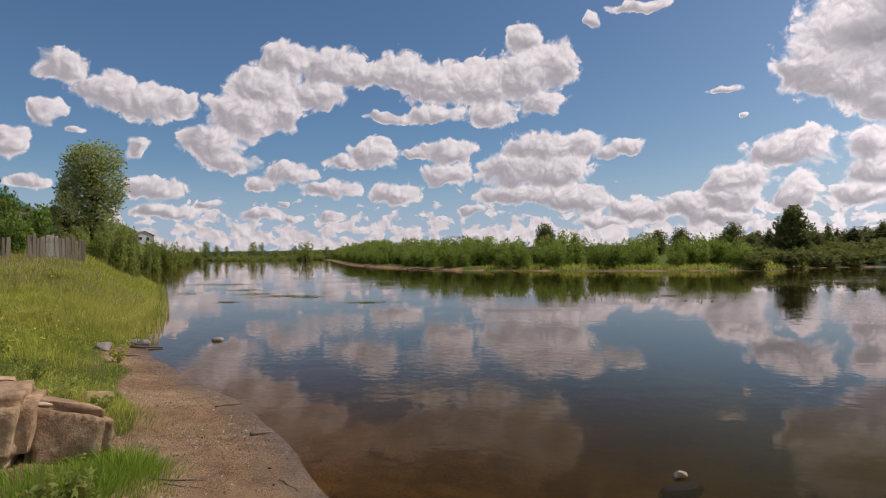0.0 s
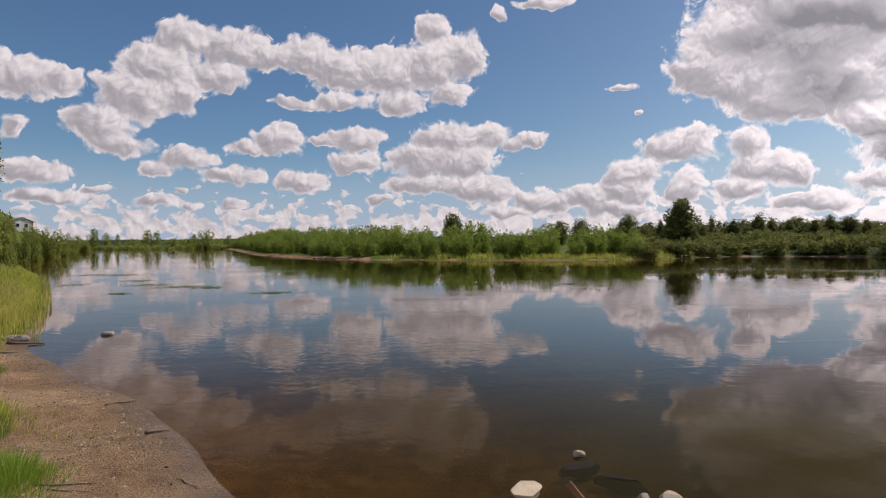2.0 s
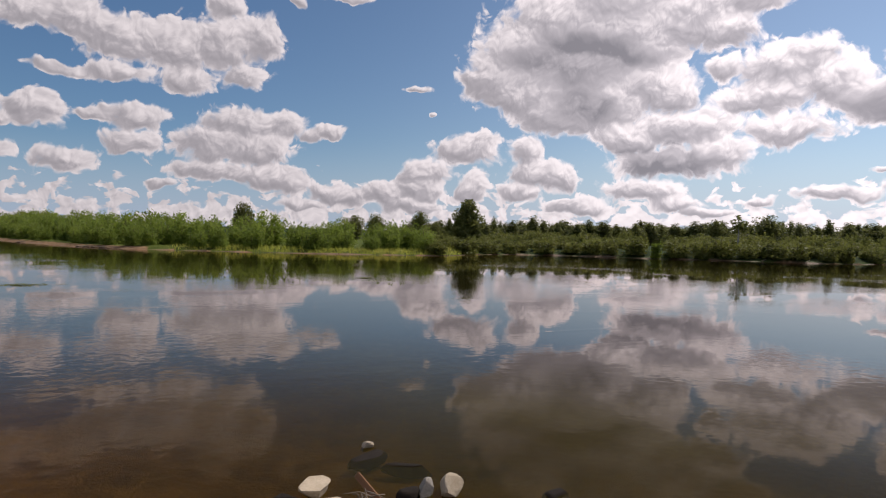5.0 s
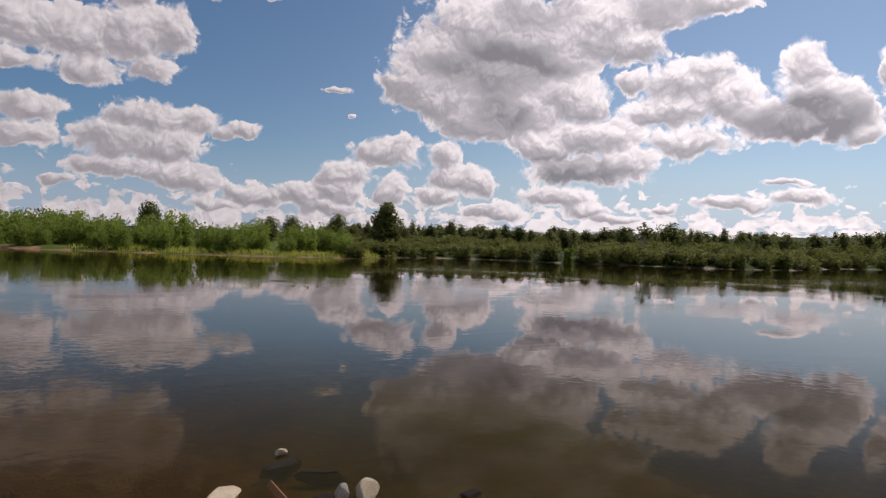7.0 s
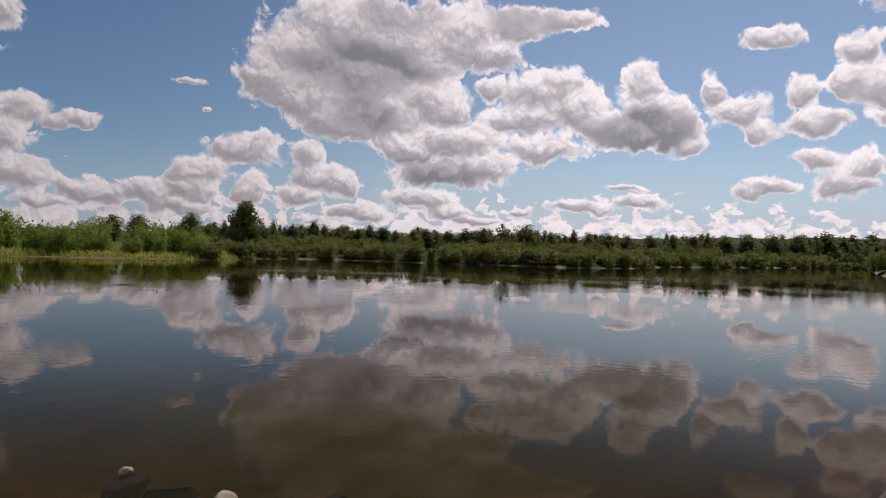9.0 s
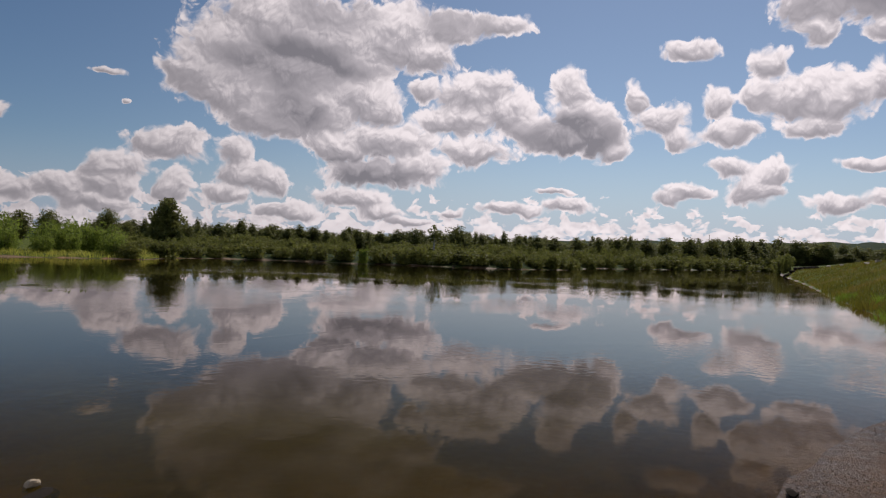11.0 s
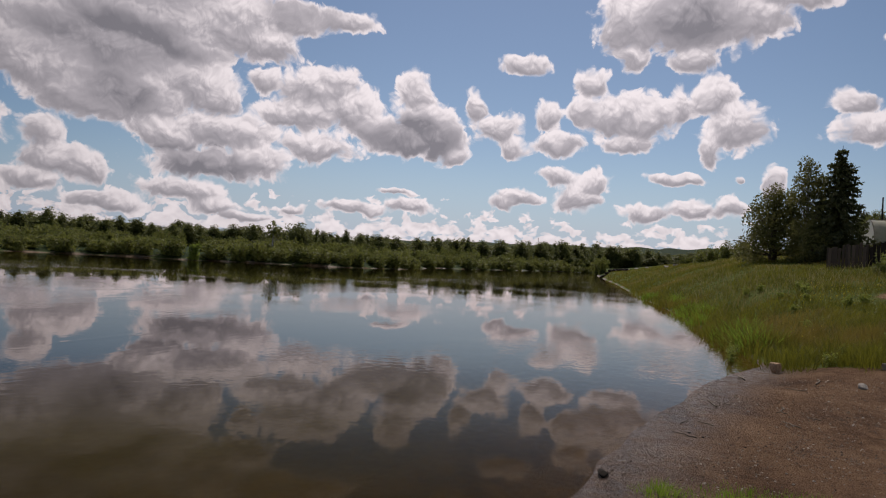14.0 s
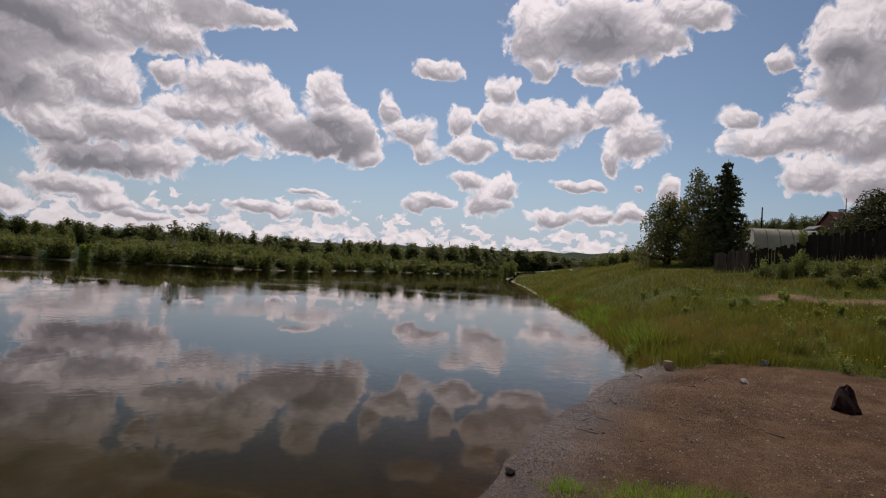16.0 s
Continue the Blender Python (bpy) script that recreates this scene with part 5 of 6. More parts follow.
# stones ---------------------------------------------------------------
def rock_mesh(seed, size, mat, cuts=9, rough=0.05, sub=3, skew=0.0, taper=0.0):
    """A broken stone: a ball cut by flat planes, with worn edges and pitted skin."""
    rng = np.random.default_rng(seed)
    bm = bmesh.new()
    bmesh.ops.create_icosphere(bm, subdivisions=sub, radius=1.0)
    planes = []
    for _ in range(cuts):
        n = rng.normal(size=3)
        planes.append((Vector(n / np.linalg.norm(n)), rng.uniform(0.5, 0.82) if cuts < 12 else rng.uniform(0.36, 0.7)))
    planes += [(Vector((0, 0, 1)), 0.72), (Vector((0, 0, -1)), 0.6)]
    off = Vector(rng.uniform(-50, 50, 3))
    for v in bm.verts:
        for n, d in planes:
            over = v.co.dot(n) - d
            if over > 0:
                v.co -= n * over * 0.96
        v.co += v.co.normalized() * (noise.fractal(v.co * 1.6 + off, 1.0, 2.0, 4) * rough + noise.noise(v.co * 6 + off) * rough * 0.4)
        v.co.x += skew * v.co.z
    lo = [min(v.co[i] for v in bm.verts) for i in range(3)]
    hi = [max(v.co[i] for v in bm.verts) for i in range(3)]
    for v in bm.verts:
        v.co = Vector([(v.co[i] - lo[i]) / (hi[i] - lo[i]) * size[i] - (size[i] / 2 if i < 2 else 0) for i in range(3)])
        k = 1 - taper * v.co.z / size[2]
        v.co.x, v.co.y = v.co.x * k, v.co.y * k
    me = bpy.data.meshes.new("stone")
    bm.to_mesh(me)
    bm.free()
    me.polygons.foreach_set("use_smooth", [sub > 3] * len(me.polygons))
    me.materials.append(mat)
    return me


def stone(name, label, seed, size, x, y, z, turn=0.0, mat=None, tilt=(0, 0), cuts=9, rough=0.05, sub=4, skew=0.0, taper=0.0):
    ob = tagged(new(name, rock_mesh(seed, size, mat or M_STONE_GREY, cuts, rough, sub, skew, taper)), label, "rock")
    ob.matrix_basis = Matrix.LocRotScale((x, y, z), Euler((tilt[0], tilt[1], turn)), None)
    return ob


def stone_at(name, label, seed, size, az, d, sink=0.03, **kw):
    p = at(az, d)
    return stone(name, label, seed, size, p.x, p.y, height(p.x, p.y) - sink, **kw)


def block(name, label, seed, size, az, d, turn, sink, mat, bevel, slant=(0.0, 0.0)):
    """A squarish quarried boulder: a box with broken faces and rounded arrises."""
    rng = np.random.default_rng(seed)
    bm = bmesh.new()
    bmesh.ops.create_cube(bm, size=1.0)
    for v in bm.verts:
        v.co += Vector(rng.uniform(-0.09, 0.09, 3))
        if v.co.z > 0:
            v.co.z += slant[0] * v.co.x + slant[1] * v.co.y
    for v in bm.verts:
        v.co = Vector((v.co.x * size[0], v.co.y * size[1], (v.co.z + 0.5) * size[2]))
    bmesh.ops.bevel(bm, geom=bm.edges[:], offset=bevel, segments=2, affect='EDGES')
    bmesh.ops.triangulate(bm, faces=bm.faces[:])
    for _ in range(4):
        bmesh.ops.subdivide_edges(bm, edges=[e for e in bm.edges if e.calc_length() > 0.06], cuts=1)
        bmesh.ops.triangulate(bm, faces=[f for f in bm.faces if len(f.verts) > 4])
    bm.normal_update()
    off = Vector(rng.uniform(-9, 9, 3))
    shift = {v: v.normal * (noise.fractal(v.co * 4.0 + off, 1.0, 2.0, 5) * 0.02 + noise.noise(v.co * 1.6 + off) * 0.025) for v in bm.verts}
    for v, s in shift.items():
        v.co += s
    me = bpy.data.meshes.new(name)
    bm.to_mesh(me)
    bm.free()
    me.polygons.foreach_set("use_smooth", [True] * len(me.polygons))
    me.materials.append(mat)
    p = at(az, d)
    ob = tagged(new(name, me), label, "rock")
    ob.matrix_basis = pose(p.x, p.y, height(p.x, p.y) - sink, 0, 0, turn)
    return ob


block("boulder", "large squarish tan boulder with a flat top", 3, (0.82, 0.70, 0.56), -37.5, 5.9, 26, 0.05, M_STONE, 0.09, (0.03, 0.06))
block("boulder", "broad brown boulder sloping to the sand", 6, (0.60, 0.62, 0.47), -30.9, 5.95, 27, 0.06, M_STONE, 0.07, (-0.34, -0.30))
block("boulder", "rough low boulder behind the others", 8, (1.0, 0.5, 0.52), -37.2, 6.9, 30, 0.05, M_STONE, 0.14, (-0.45, 0.0))
cap = at(-32.6, 5.8)
stone("flat_stone", "pale tan flat stone lying on a boulder", 31, (0.27, 0.13, 0.06), cap.x, cap.y, 0.62, 0.6, M_STONE_PALE, (0, 0.12))
stone_at("mossy_stone", "mossy brown stone in the grass", 32, (0.26, 0.24, 0.2), -29.9, 7.6, 0.02, mat=M_STONE)
stone_at("mossy_stone", "brown stone half sunk in grass", 33, (0.3, 0.22, 0.2), -29.0, 7.7, 0.02, mat=M_STONE)
stone_at("mossy_stone", "rounded grey stone in short grass", 34, (0.3, 0.25, 0.16), -28.7, 13.2, 0.02)
stone_at("shore_stone", "pale stone by the water's edge", 35, (0.34, 0.2, 0.13), -25.9, 14.1, 0.02)
stone_at("shore_stone", "small pale stone by the water's edge", 36, (0.2, 0.16, 0.12), -26.4, 14.3, 0.02)
for seed, (x, y), size in ((37, (-4.85, 13.35), (0.26, 0.16, 0.12)), (38, (-6.0, 13.7), (0.3, 0.14, 0.06))):
    stone("river_stone", "stone rising just above the shallow water", seed, size, x, y, -0.05, 0.3)
# stones in the shallows before the beach
for seed, name, label, size, x, y, z, turn, tilt, mat in (
        (41, "pale_stone", "pale angular stone in the shallows", (0.27, 0.18, 0.15), 1.165, 4.13, -0.04, 0.4, (0, 0.2), M_STONE_PALE),
        (42, "pale_stone", "flat pale grey stone in the shallows", (0.36, 0.2, 0.08), 1.2, 3.92, -0.03, 0.1, (0, 0.05), M_STONE_PALE),
        (43, "pale_stone", "upright whitish stone in the shallows", (0.22, 0.17, 0.19), 2.03, 3.80, -0.06, 0.5, (0.1, 0.25), M_STONE_PALE),
        (44, "grey_stone", "small broken grey stone in the shallows", (0.13, 0.1, 0.15), 1.88, 3.84, -0.04, 0.2, (0, 0), M_STONE_GREY),
        (45, "pale_stone", "white stone tip above the water", (0.12, 0.1, 0.1), 1.86, 4.92, -0.05, 0.2, (0, 0), M_STONE_PALE),
        # these dark shapes stand in for sunken stones together with their shadows
        (46, "sunken_stone", "dark wet stone under water, darkened to include its shadow", (0.46, 0.20, 0.10), 1.78, 4.72, -0.095, 0.6, (0, 0), M_STONE_WET_SHADED),
        (47, "sunken_stone", "dark wet stone under water, darkened to include its shadow", (0.42, 0.13, 0.11), 2.0, 4.42, -0.10, -0.5, (0, 0), M_STONE_WET_SHADED),
        (48, "sunken_stone", "dark wet stone beside pale ones", (0.22, 0.16, 0.14), 1.0, 4.1, -0.1, -0.5, (0, 0), M_STONE_WET_SHADED),
        (49, "sunken_stone", "dark wet stone beside pale ones", (0.16, 0.16, 0.15), 1.76, 3.86, -0.1, 0.9, (0, 0), M_STONE_WET_SHADED),
        (50, "sunken_stone", "dark wet stone barely breaking the surface", (0.3, 0.2, 0.14), 2.75, 3.5, -0.12, 0.9, (0, 0), M_STONE_WET_SHADED)):
    stone(name, label, seed, size, x * 1.02, y * 1.02, z, turn, mat, tilt, cuts=14 if mat == M_STONE_PALE else 9, rough=0.03, sub=3 if mat == M_STONE_PALE else 4)
stone_at("bank_stone", "brownish stone at the grass edge", 51, (0.3, 0.22, 0.22), 96.5, 13.6, 0.02, mat=M_STONE)
stone_at("bank_stone", "grey stone at the grass edge", 52, (0.26, 0.2, 0.13), 103.7, 13.7, 0.02)
stone_at("beach_stone", "flat grey stone on the sand", 53, (0.22, 0.13, 0.08), 102.4, 11.6, 0.01)
stone_at("beach_stone", "dark wet stone at the waterline", 54, (0.16, 0.1, 0.06), 83.4, 5.7, 0.01, mat=M_STONE_WET_SHADED)
tagged(stone_at("charred_stump", "dark reddish-brown charred stump lying on the beach", 55, (0.52, 0.34, 0.38), 109.4, 9.9, 0.03, mat=M_STONE_DARK, cuts=12, rough=0.34, sub=3, skew=0.3, taper=0.45), category="stump")
for i in range(9):
    p = at(82.4 + 0.25 * i, 160 + 2.4 * (i % 4))
    stone("spit_stone", "dark stone on the tip of the spit", 60 + i, (1.7, 1.3, 0.75), p.x, p.y, max(-0.05, height(p.x, p.y) - 0.1), i, M_STONE_WET_SHADED, sub=2)
for i, (az, d) in enumerate([(84.6, 170), (85.3, 172), (86.2, 168), (87.8, 120), (88.5, 118)]):
    stone_at("pale_heap", "pale heap of sand and rubble far along the bank", 70 + i, (1.6, 1.0, 0.5), az, d, 0.1, sub=3)


# wood -----------------------------------------------------------------
def stick(name, label, pts, r, mat=None, cat="stick"):
    ob = tagged(new(name, tubes_mesh(name, [(pts, [r * (1 - 0.6 * i / (len(pts) - 1)) for i in range(len(pts))])], mat or M_WOOD_GREY)), label, cat)
    return ob


def lying(az, d, turn, length, r, seed, lift=0.0):
    """Points of a crooked stick that lies on the ground."""
    rng = np.random.default_rng(seed)
    c = at(az, d)
    pts = []
    for u in np.linspace(-0.5, 0.5, 6):
        x = c.x + u * length * math.cos(turn) + rng.normal() * length * 0.035
        y = c.y + u * length * math.sin(turn) + rng.normal() * length * 0.035
        pts.append((x, y, max(height(x, y), -0.02) + r + lift))
    return pts


for i, (az, d, turn, length, r) in enumerate([(-23.0, 5.3, 0.1, 0.42, 0.008), (-22.6, 5.15, -0.25, 0.36, 0.006), (-19.0, 7.9, 0.8, 0.35, 0.012), (-16.3, 6.5, 0.6, 0.22, 0.02), (-14.0, 5.0, -0.9, 0.3, 0.007), (-27.2, 12.4, 0.35, 0.5, 0.03),
                                              (-25.4, 13.6, 0.1, 0.6, 0.03), (-24.8, 6.2, 0.3, 0.3, 0.006), (92.0, 9.6, 0.2, 0.5, 0.012), (97.0, 9.5, 2.9, 0.45, 0.01), (94.0, 12.6, 0.1, 0.7, 0.016), (99.5, 12.2, -0.2, 0.6, 0.015), (104.5, 8.0, 0.4, 0.4, 0.009), (90.0, 7.5, 1.0, 0.3, 0.008)]):
    stick("driftwood_stick", "thin grey driftwood stick lying on the beach", lying(az, d, turn, length, r, 300 + i), r)
rng = np.random.default_rng(44)
for i in range(9):                         # a tangle of twigs between the pale stones
    x, y, a, q = 1.48 + rng.normal() * 0.05, 3.98 + rng.normal() * 0.04, rng.uniform(0, 6.28), rng.uniform(0.05, 0.11)
    stick("twig", "small twig caught between stones", [(x - q * math.cos(a), y - q * math.sin(a), rng.uniform(0, 0.03)), (x + rng.normal() * 0.02, y + rng.normal() * 0.02, 0.03 + rng.uniform(0, 0.03)), (x + q * math.cos(a), y + q * math.sin(a), rng.uniform(0, 0.04))], 0.005)
for i in range(22):                        # thin drift left along the waterline
    az, d, q = rng.uniform(84, 100), rng.uniform(7.5, 13.5), rng.uniform(0.15, 0.45)
    p = at(az, d)
    if height(p.x, p.y) > 0.01:
        stick("driftwood_stick", "thin grey driftwood stick lying on the beach", lying(az, d, rng.uniform(-0.5, 0.9), q, 0.007, 600 + i), 0.007)
rng = np.random.default_rng(21)
for i in range(12):                        # bleached drift along the far bank
    az = rng.choice([rng.uniform(-9, 1), rng.uniform(30, 60)])
    d = far_shore(az) + 0.7
    stick("drift_log", "bleached drift log on the far waterline", lying(az, d, rng.uniform(-0.5, 0.5), rng.uniform(1.0, 2.6), 0.07, 330 + i), 0.07, cat="log")


def slab_mesh(name, w, t, h, mat, seed, ragged=0.04):
    """An upright board with a ragged top and softened edges."""
    rng = np.random.default_rng(seed)
    bm = bmesh.new()
    bmesh.ops.create_cube(bm, size=1.0)
    for v in bm.verts:
        v.co = Vector((v.co.x * w, v.co.y * t, (v.co.z + 0.5) * h + (rng.uniform(-ragged, ragged) if v.co.z > 0 else 0)))
    bmesh.ops.bevel(bm, geom=bm.edges[:], offset=0.004, segments=1, affect='EDGES')
    me = bpy.data.meshes.new(name)
    bm.to_mesh(me)
    bm.free()
    me.materials.append(mat)
    return me


def plank_fence(name, label, ends, h, mat, seed, gap=0.02, lean=3.0, pale=()):
    """A fence of upright boards on two rails between posts, following the ground."""
    rng = np.random.default_rng(seed)
    a, b = Vector(ends[0]), Vector(ends[1])
    run = b - a
    ob = thing(name, label, "fence", (a.x, a.y, 0))
    n = max(2, int(run.length / (0.15 + gap)))
    kinds = [slab_mesh("board", 0.15, 0.025, 1.0, mat, seed + i, 0.05) for i in range(4)]
    light = slab_mesh("pale_board", 0.15, 0.025, 1.0, M_STONE_GREY, seed + 9, 0.03)
    turn = math.atan2(run.y, run.x)
    for i in range(n):
        q = a + run * ((i + 0.5) / n)
        me = light if i in pale else kinds[rng.integers(4)]
        o = part("board", me, ob)
        o.matrix_basis = Matrix.LocRotScale((q.x - a.x, q.y - a.y, height(q.x, q.y) - 0.08), Euler((radians(rng.normal() * lean * 0.5), radians(rng.normal() * lean), turn)), (rng.uniform(0.85, 1.15), 1, h * rng.uniform(0.86, 1.06)))
    for i in range(max(2, int(run.length / 2.2) + 1)):
        q = a + run * (i / max(1, int(run.length / 2.2)))
        o = part("post", slab_mesh("post", 0.11, 0.11, h * 0.98, mat, seed + 30 + i, 0.02), ob)
        o.matrix_basis = Matrix.LocRotScale((q.x - a.x - 0.07 * math.sin(turn), q.y - a.y + 0.07 * math.cos(turn), height(q.x, q.y) - 0.1), Euler((0, 0, turn)), None)
    for u in (0.25, 0.75):
        pts = [((a + run * f).x - a.x - 0.05 * math.sin(turn), (a + run * f).y - a.y + 0.05 * math.cos(turn), height((a + run * f).x, (a + run * f).y) + h * u) for f in np.linspace(0, 1, 8)]
        part("rail", tubes_mesh("rail", [(pts, [0.035] * 8)], mat, 4), ob)
    return ob


pt = lambda az, d: (at(az, d).x, at(az, d).y)
board = tagged(new("split_plank", slab_mesh("split_plank", 0.05, 0.016, 0.62, M_WOOD_RED, 390, 0.05)), "split orange-brown plank sticking out of the shallows", "plank")
board.matrix_basis = look((1.62, 3.68, -0.06), (1.55, 4.3, 0.06)) @ pose(0, 0, 0, 180, 0, 55)
plank_fence("plank_fence", "old grey plank fence with some pale boards", (pt(-33.7, 36), pt(-30.0, 36.5)), 1.3, M_WOOD_GREY, 400, -0.012, 2.5, (5, 6, 7, 8))
plank_fence("plank_fence", "old leaning grey plank fence under bushes", (pt(-38.5, 35), pt(-34.9, 35.6)), 1.2, M_WOOD_GREY, 420, 0.02, 3.0)
plank_fence("plank_fence", "weathered grey-brown plank fence below a spruce", (pt(99.7, 40), pt(102.2, 39)), 1.3, M_WOOD_BACKLIT, 440, 0.02, 1.5)
plank_fence("yard_fence", "long dark plank fence climbing the slope", (pt(102.2, 39.2), pt(106.5, 40)), 1.2, M_WOOD_DARK, 460, 0.0, 1.0)
plank_fence("yard_fence", "long dark plank fence climbing the slope", (pt(106.5, 40), pt(116, 39)), 1.65, M_WOOD_DARK, 480, 0.0, 1.0)

# a plank raft moored under the left bank
raft = thing("plank_raft", "dark wet plank landing stage on the water", "landing stage", (*pt(-26.0, 78), 0.02), turn=0.3)
for i in range(5):
    o = part("plank", slab_mesh("plank", 0.3, 0.07, 2.2, M_WOOD_DARK, 500 + i, 0.05), raft)
    o.matrix_basis = pose(-1.1, -0.7 + 0.33 * i, 0.16, 0, 90, 0)
for y in (-0.5, 0.4):
    part("float", tubes_mesh("float", [([(-1.1, y, 0.02), (1.1, y, 0.02)], [0.13, 0.13])], M_WOOD_DARK, 8), raft)


# buildings ------------------------------------------------------------
def box(name, lo, hi, mat, parent, label="", bevel=0.02):
    bm = bmesh.new()
    bmesh.ops.create_cube(bm, size=1.0)
    for v in bm.verts:
        v.co = Vector([(lo[i] + hi[i]) / 2 + v.co[i] * (hi[i] - lo[i]) for i in range(3)])
    bmesh.ops.bevel(bm, geom=bm.edges[:], offset=bevel, segments=1, affect='EDGES')
    me = bpy.data.meshes.new(name)
    bm.to_mesh(me)
    bm.free()
    me.materials.append(mat)
    return part(name, me, parent, label)


def house(name, label, az, d, w, dp, wall_h, roof_h, wall, roof, turn, windows=2, chimney=False, sink=0.3):
    """A small gabled house: walls with gable ends, thick roof slopes, windows with frames."""
    p = at(az, d)
    ob = thing(name, label, "house", (p.x, p.y, height(p.x, p.y) - sink), turn=radians(turn))
    x, y = w / 2, dp / 2
    co = [(-x, -y, 0), (x, -y, 0), (x, y, 0), (-x, y, 0), (-x, -y, wall_h), (x, -y, wall_h), (x, y, wall_h), (-x, y, wall_h), (0, -y, wall_h + roof_h), (0, y, wall_h + roof_h)]
    part("wall", mesh_from("wall", co, [(0, 1, 5, 8, 4), (2, 3, 7, 9, 6), (1, 2, 6, 5), (3, 0, 4, 7), (3, 2, 1, 0)], wall), ob)
    e, t = 0.25, 0.12
    for sgn in (-1, 1):
        k = roof_h / x
        a, b = (sgn * (x + e), wall_h - e * k), (0, wall_h + roof_h)
        co = []
        for yy in (-y - e, y + e):
            co += [(a[0], yy, a[1] + 0.02), (b[0], yy, b[1] + 0.02), (b[0], yy, b[1] + t + 0.02), (a[0], yy, a[1] + t + 0.02)]
        part("roof", mesh_from("roof", co, [(0, 1, 2, 3), (7, 6, 5, 4), (0, 4, 5, 1), (1, 5, 6, 2), (2, 6, 7, 3), (3, 7, 4, 0)], roof), ob)
    for i in range(windows):
        cx = (i + 0.5) / windows * w * 0.8 - w * 0.4
        f = box("window", (cx - 0.4, -y - 0.05, wall_h * 0.45), (cx + 0.4, -y + 0.02, wall_h * 0.85), M_WHITE, ob)
        box("pane", (cx - 0.32, -y - 0.07, wall_h * 0.49), (cx + 0.32, -y - 0.045, wall_h * 0.81), M_GLASSDARK, f, bevel=0.005)
    if chimney:
        c = box("chimney", (x * 0.35, -0.3, wall_h + roof_h * 0.4), (x * 0.35 + 0.5, 0.3, wall_h + roof_h + 0.45), M_WHITE, ob)
        box("cap", (x * 0.35 - 0.06, -0.36, wall_h + roof_h + 0.45), (x * 0.35 + 0.56, 0.36, wall_h + roof_h + 0.53), M_ROOF_GREY, c)
    return ob


house("white_house", "white gabled house high on the bank", -25.9, 185, 4.6, 6.0, 2.4, 1.0, M_WHITE, M_ROOF_GREY, 40, 2)
house("shed", "low dark shed on the bank edge", -24.5, 165, 3.0, 2.6, 1.3, 0.6, M_WOOD_DARK, M_ROOF_GREY, 35, 0)
house("shed", "low dark shed on the bank edge", -23.9, 165, 2.2, 2.2, 1.1, 0.5, M_WOOD_DARK, M_ROOF_RED, 35, 0)
house("shed", "weathered shed half hidden behind trees", -32.0, 56, 3.2, 3.0, 1.7, 0.9, M_WOOD_DARK, M_ROOF_GREY, 30, 0)
house("green_roofed_house", "house with a green metal roof behind bushes", -36.2, 60, 5.0, 4.0, 2.6, 1.6, M_WOOD_GREY, M_ROOF_GREEN, 20, 1)
house("hut", "tiny white hut on the far waterline", -17.7, 288, 2.0, 2.0, 1.4, 0.6, M_WHITE, M_ROOF_GREY, 0, 1)
house("red_roofed_house", "brick house with a red roof and white chimney", 109.0, 80, 4.2, 3.6, 1.8, 1.2, M_BRICK, M_ROOF_RED, 8, 1, True, 0.6)
house("shed", "small weathered shed beside a red-roofed house", 106.9, 80, 1.2, 1.5, 1.1, 0.3, M_WOOD_GREY, M_ROOF_GREY, -70, 0)


def greenhouse(az, d, length, radius, turn):
    """An arched greenhouse: film over hoops, end walls and a ridge vent."""
    p = at(az, d)
    ob = thing("greenhouse", "arched greenhouse of milky film behind the fence", "greenhouse", (p.x, p.y, height(p.x, p.y) - 0.1), turn=radians(turn))
    arc = [(math.cos(a) * radius, math.sin(a) * radius * 1.15) for a in np.linspace(0, math.pi, 15)]
    n = 9
    co = [(-length / 2 + length * i / (n - 1), q[0], q[1] - 0.015 * (i % 2)) for i in range(n) for q in arc]
    faces = [(i * 15 + j, i * 15 + j + 1, (i + 1) * 15 + j + 1, (i + 1) * 15 + j) for i in range(n - 1) for j in range(14)]
    part("cover", mesh_from("cover", co, faces, M_FILM, True), ob)
    for sx in (-1, 1):
        part("end_wall", mesh_from("end_wall", [(sx * length / 2 * 0.995, q[0], q[1]) for q in arc], [tuple(range(15))], M_FILM), ob)
    for i in range(6):
        x = -length / 2 + length * i / 5
        part("hoop", tubes_mesh("hoop", [([(x, q[0] * 1.012, q[1] * 1.012) for q in arc], [0.025] * 15)], M_WOOD_GREY, 4), ob)
    part("ridge", tubes_mesh("ridge", [([(-length / 2, 0, radius * 1.17), (length / 2, 0, radius * 1.17)], [0.03, 0.03])], M_WOOD_GREY, 4), ob)
    return ob


greenhouse(104.6, 55, 4.6, 1.5, 92)


def mast(name, label, az, d, h, r, arm=0.0):
    p = at(az, d)
    ob = thing(name, label, "pole", (p.x, p.y, height(p.x, p.y) - 0.2))
    part("pole", tubes_mesh("pole", [([(0, 0, 0), (0, 0, h)], [r, r * 0.7])], M_WOOD_DARK, 8), ob)
    if arm:
        part("crossarm", tubes_mesh("crossarm", [([(-arm, 0, h - 0.2), (arm, 0, h - 0.2)], [0.04, 0.04])], M_WOOD_DARK, 6), ob)
    return ob


mast("power_pole", "thin wooden pole above the yard", 103.1, 70, 4.2, 0.09)
mast("roof_mast", "thin mast beside the red-roofed house", 108.9, 77, 4.2, 0.06)
mast("power_pole", "wooden pole on the bank by a white house", -25.0, 180, 5.0, 0.12, 0.5)
mast("radio_mast", "thin distant mast above the far wood", 76.6, 420, 20.0, 0.25)


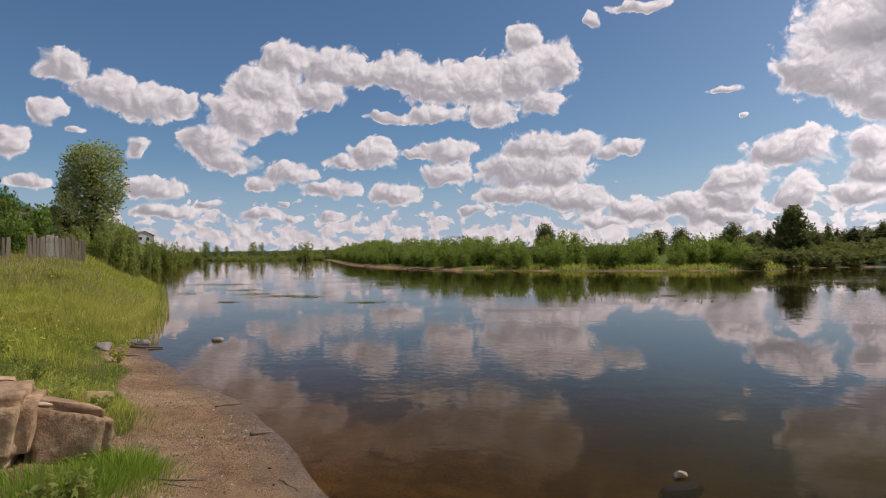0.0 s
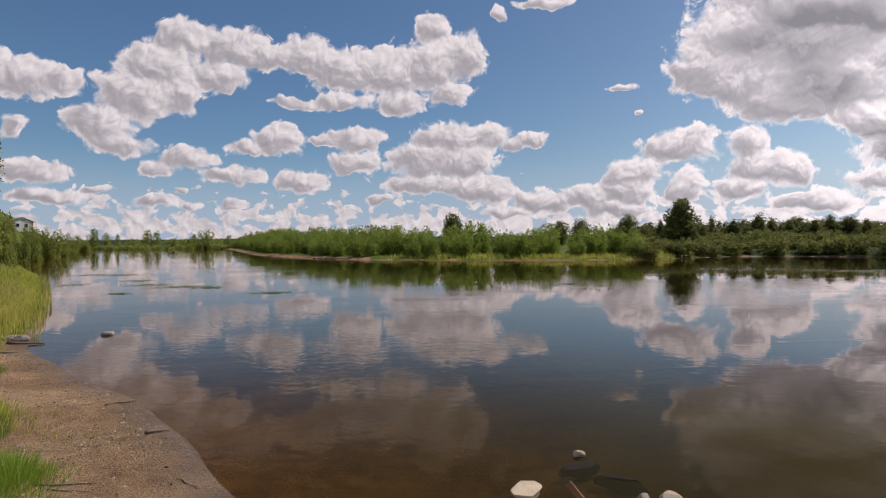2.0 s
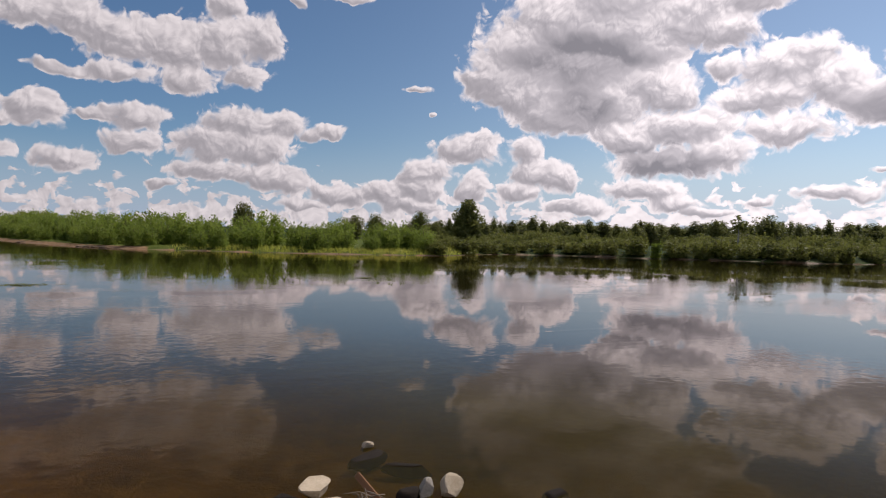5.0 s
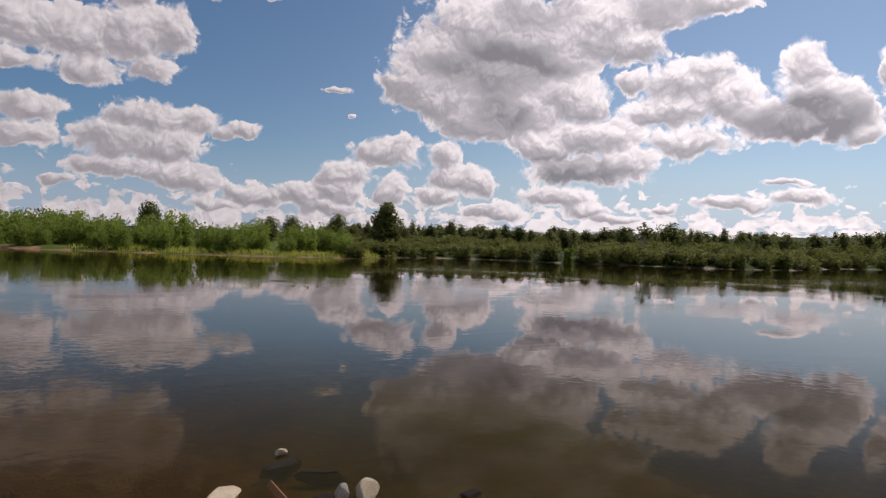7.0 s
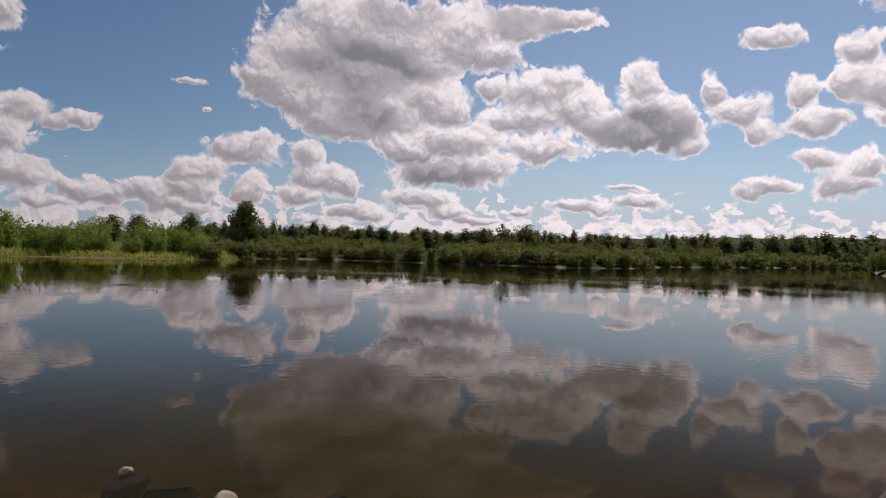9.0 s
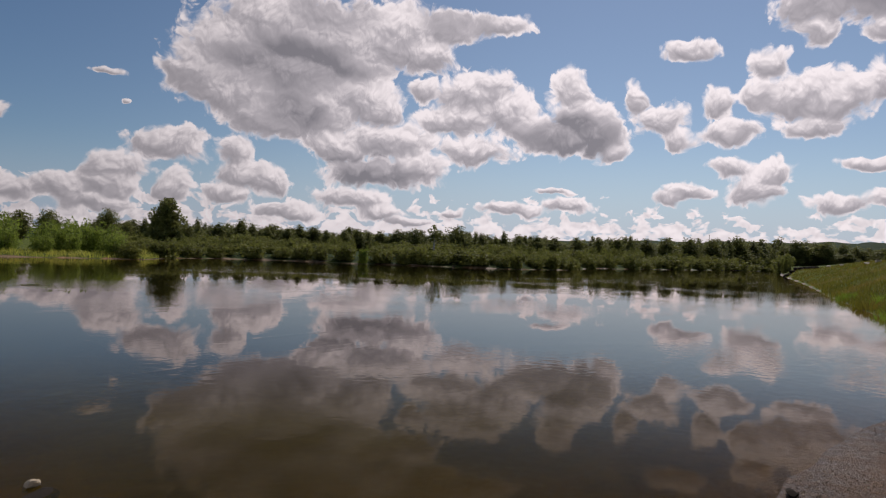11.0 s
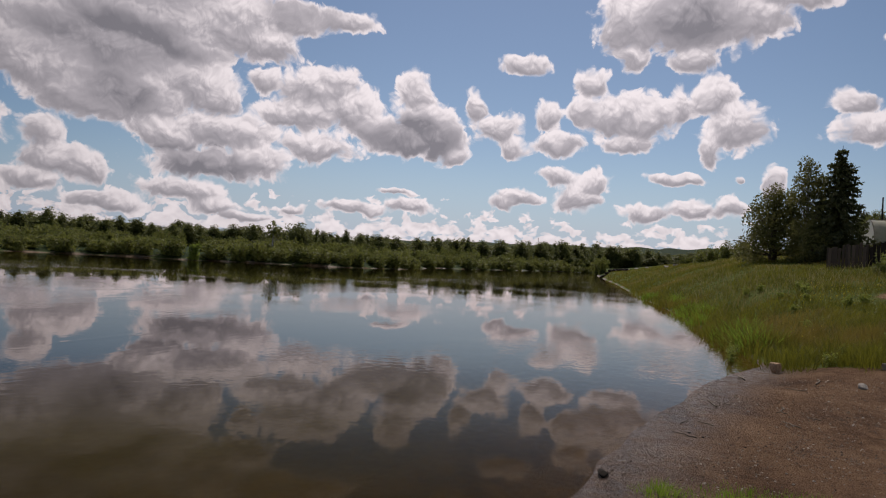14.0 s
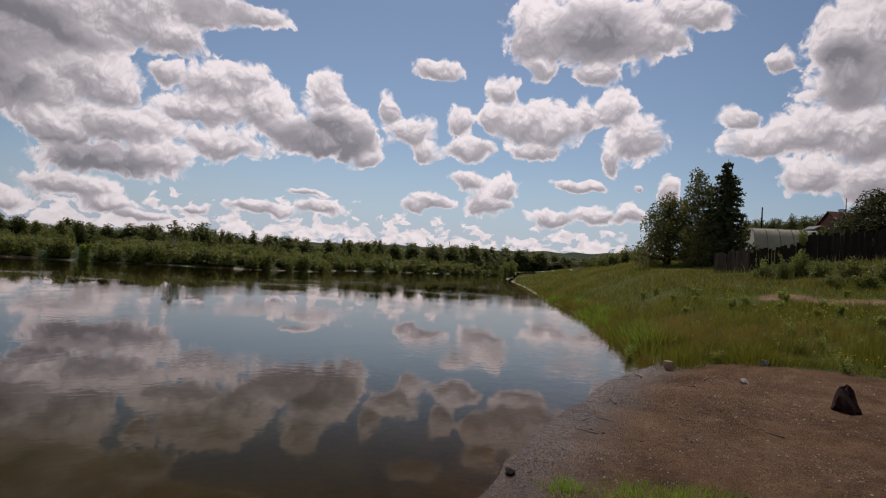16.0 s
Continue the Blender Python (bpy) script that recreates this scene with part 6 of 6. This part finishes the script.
# water weeds ------------------------------------------------------------
def weed_mat(az, d, w, l, seed):
    rng = np.random.default_rng(seed)
    p = at(az, d)
    ob = thing("water_weed", "mat of dark weed floating on the river", "water weed", (p.x, p.y, 0.0), turn=rng.uniform(-0.3, 0.3))
    n = int(70 * w)
    c = np.stack([rng.normal(size=n) * w * 0.3, rng.normal(size=n) * l * 0.3, rng.uniform(0.004, 0.03, n)], 1)
    co = []
    d3 = rng.normal(size=(n, 3)) * [1.0, 0.35, 0.02]
    d3 /= np.linalg.norm(d3, axis=1)[:, None]
    e = np.cross(d3, [0, 0, 1.0])
    s = rng.uniform(0.08, 0.2, n)[:, None]
    co = np.stack([c - d3 * s, c + e * s * 0.25, c + d3 * s, c - e * s * 0.25], 1).reshape(-1, 3)
    part("leaves", mesh_from("leaves", co, np.arange(4 * n).reshape(n, 4), M_LEAF_BUSH), ob)
    return ob


for i, (az, d, w, l) in enumerate([(-16.8, 31, 1.6, 1.4), (-14.4, 29, 2.2, 1.2), (-12.3, 28, 1.6, 1.0), (-22.3, 33, 1.1, 1.3), (-20.6, 43, 2.8, 2.0), (-18.5, 42, 2.0, 1.6), (-19.2, 26, 0.8, 0.8), (-17.8, 35, 1.5, 1.2), (20.0, 28, 0.9, 0.4), (-7.0, 24, 1.4, 0.7)]):
    weed_mat(az, d, w, l, 600 + i)


def gravel(n, seed):
    """Fine gravel and shell grit, too small to count, as one mesh of tiny broken stones."""
    rng = np.random.default_rng(seed)
    side = rng.uniform(size=n) < 0.5
    az = np.radians(np.where(side, rng.uniform(-33, -6, n), rng.uniform(80, 118, n)))
    d = 3.4 * (12.5 / 3.4) ** rng.uniform(size=n)
    px, py = d * np.sin(az), d * np.cos(az)
    z, turf, wood, wet, deep, backlit_mud = land(px, py)
    ok = (turf < 0.5) & (z > 0.004) & (wobble(px, py, 0.45, 0.3) + rng.normal(size=n) * 0.5 > -0.1)
    px, py, z, d = px[ok], py[ok], z[ok], d[ok]
    m = len(px)
    s = (0.0035 + 0.009 * rng.uniform(size=m) ** 2) * np.sqrt(d / 4)
    shape = np.array([(1, 0, 0), (0.3, 0.8, 0), (-0.8, 0.4, 0), (-0.6, -0.7, 0), (0.5, -0.8, 0), (0.1, 0.05, 0.8)])
    t = rng.uniform(0, 6.28, m)
    j = shape[None] * rng.uniform(0.6, 1.3, (m, 6, 1)) * s[:, None, None]
    x = j[..., 0] * np.cos(t)[:, None] - j[..., 1] * np.sin(t)[:, None]
    y = j[..., 0] * np.sin(t)[:, None] + j[..., 1] * np.cos(t)[:, None]
    co = np.stack([x + px[:, None], y + py[:, None], j[..., 2] + z[:, None] + 0.001], -1).reshape(-1, 3)
    i = np.arange(m)[:, None] * 6
    faces = np.concatenate([i + np.array(f) for f in ((0, 1, 5), (1, 2, 5), (2, 3, 5), (3, 4, 5), (4, 0, 5))])
    return tagged(new("gravel", mesh_from("gravel", co, faces, M_GRIT)), "scattered gravel and pale shell grit on the beach", "gravel", kind="stuff")


gravel(34000, 5)

# pebbles and scraps on the beach: pieces of the ground ------------------
PEBBLES = [rock_mesh(700 + i, (1.0, 0.75, 0.45), m, 7, 0.06, 2) for i, m in enumerate((M_STONE_GREY, M_STONE, M_STONE, M_STONE_GREY, M_STONE_WET_SHADED))]
rng = np.random.default_rng(9)
count = 0
while count < 300:
    side = rng.uniform() < 0.55
    az = rng.uniform(-33, -8) if side else rng.uniform(82, 117)
    d = 3.6 * (11 / 3.6) ** rng.uniform()
    p = at(az, d)
    z, turf, wood, wet, deep, backlit_mud = land(np.array([p.x]), np.array([p.y]))
    if turf[0] > 0.45 or z[0] < 0.005:
        continue
    s = 0.010 + 0.028 * rng.uniform() ** 3
    o = part("pebble", PEBBLES[rng.integers(5)], ground)
    o.matrix_basis = Matrix.LocRotScale((p.x, p.y, z[0] - s * 0.08), Euler((0, 0, rng.uniform(0, 6.28))), (s * rng.uniform(0.8, 1.5), s, s))
    count += 1
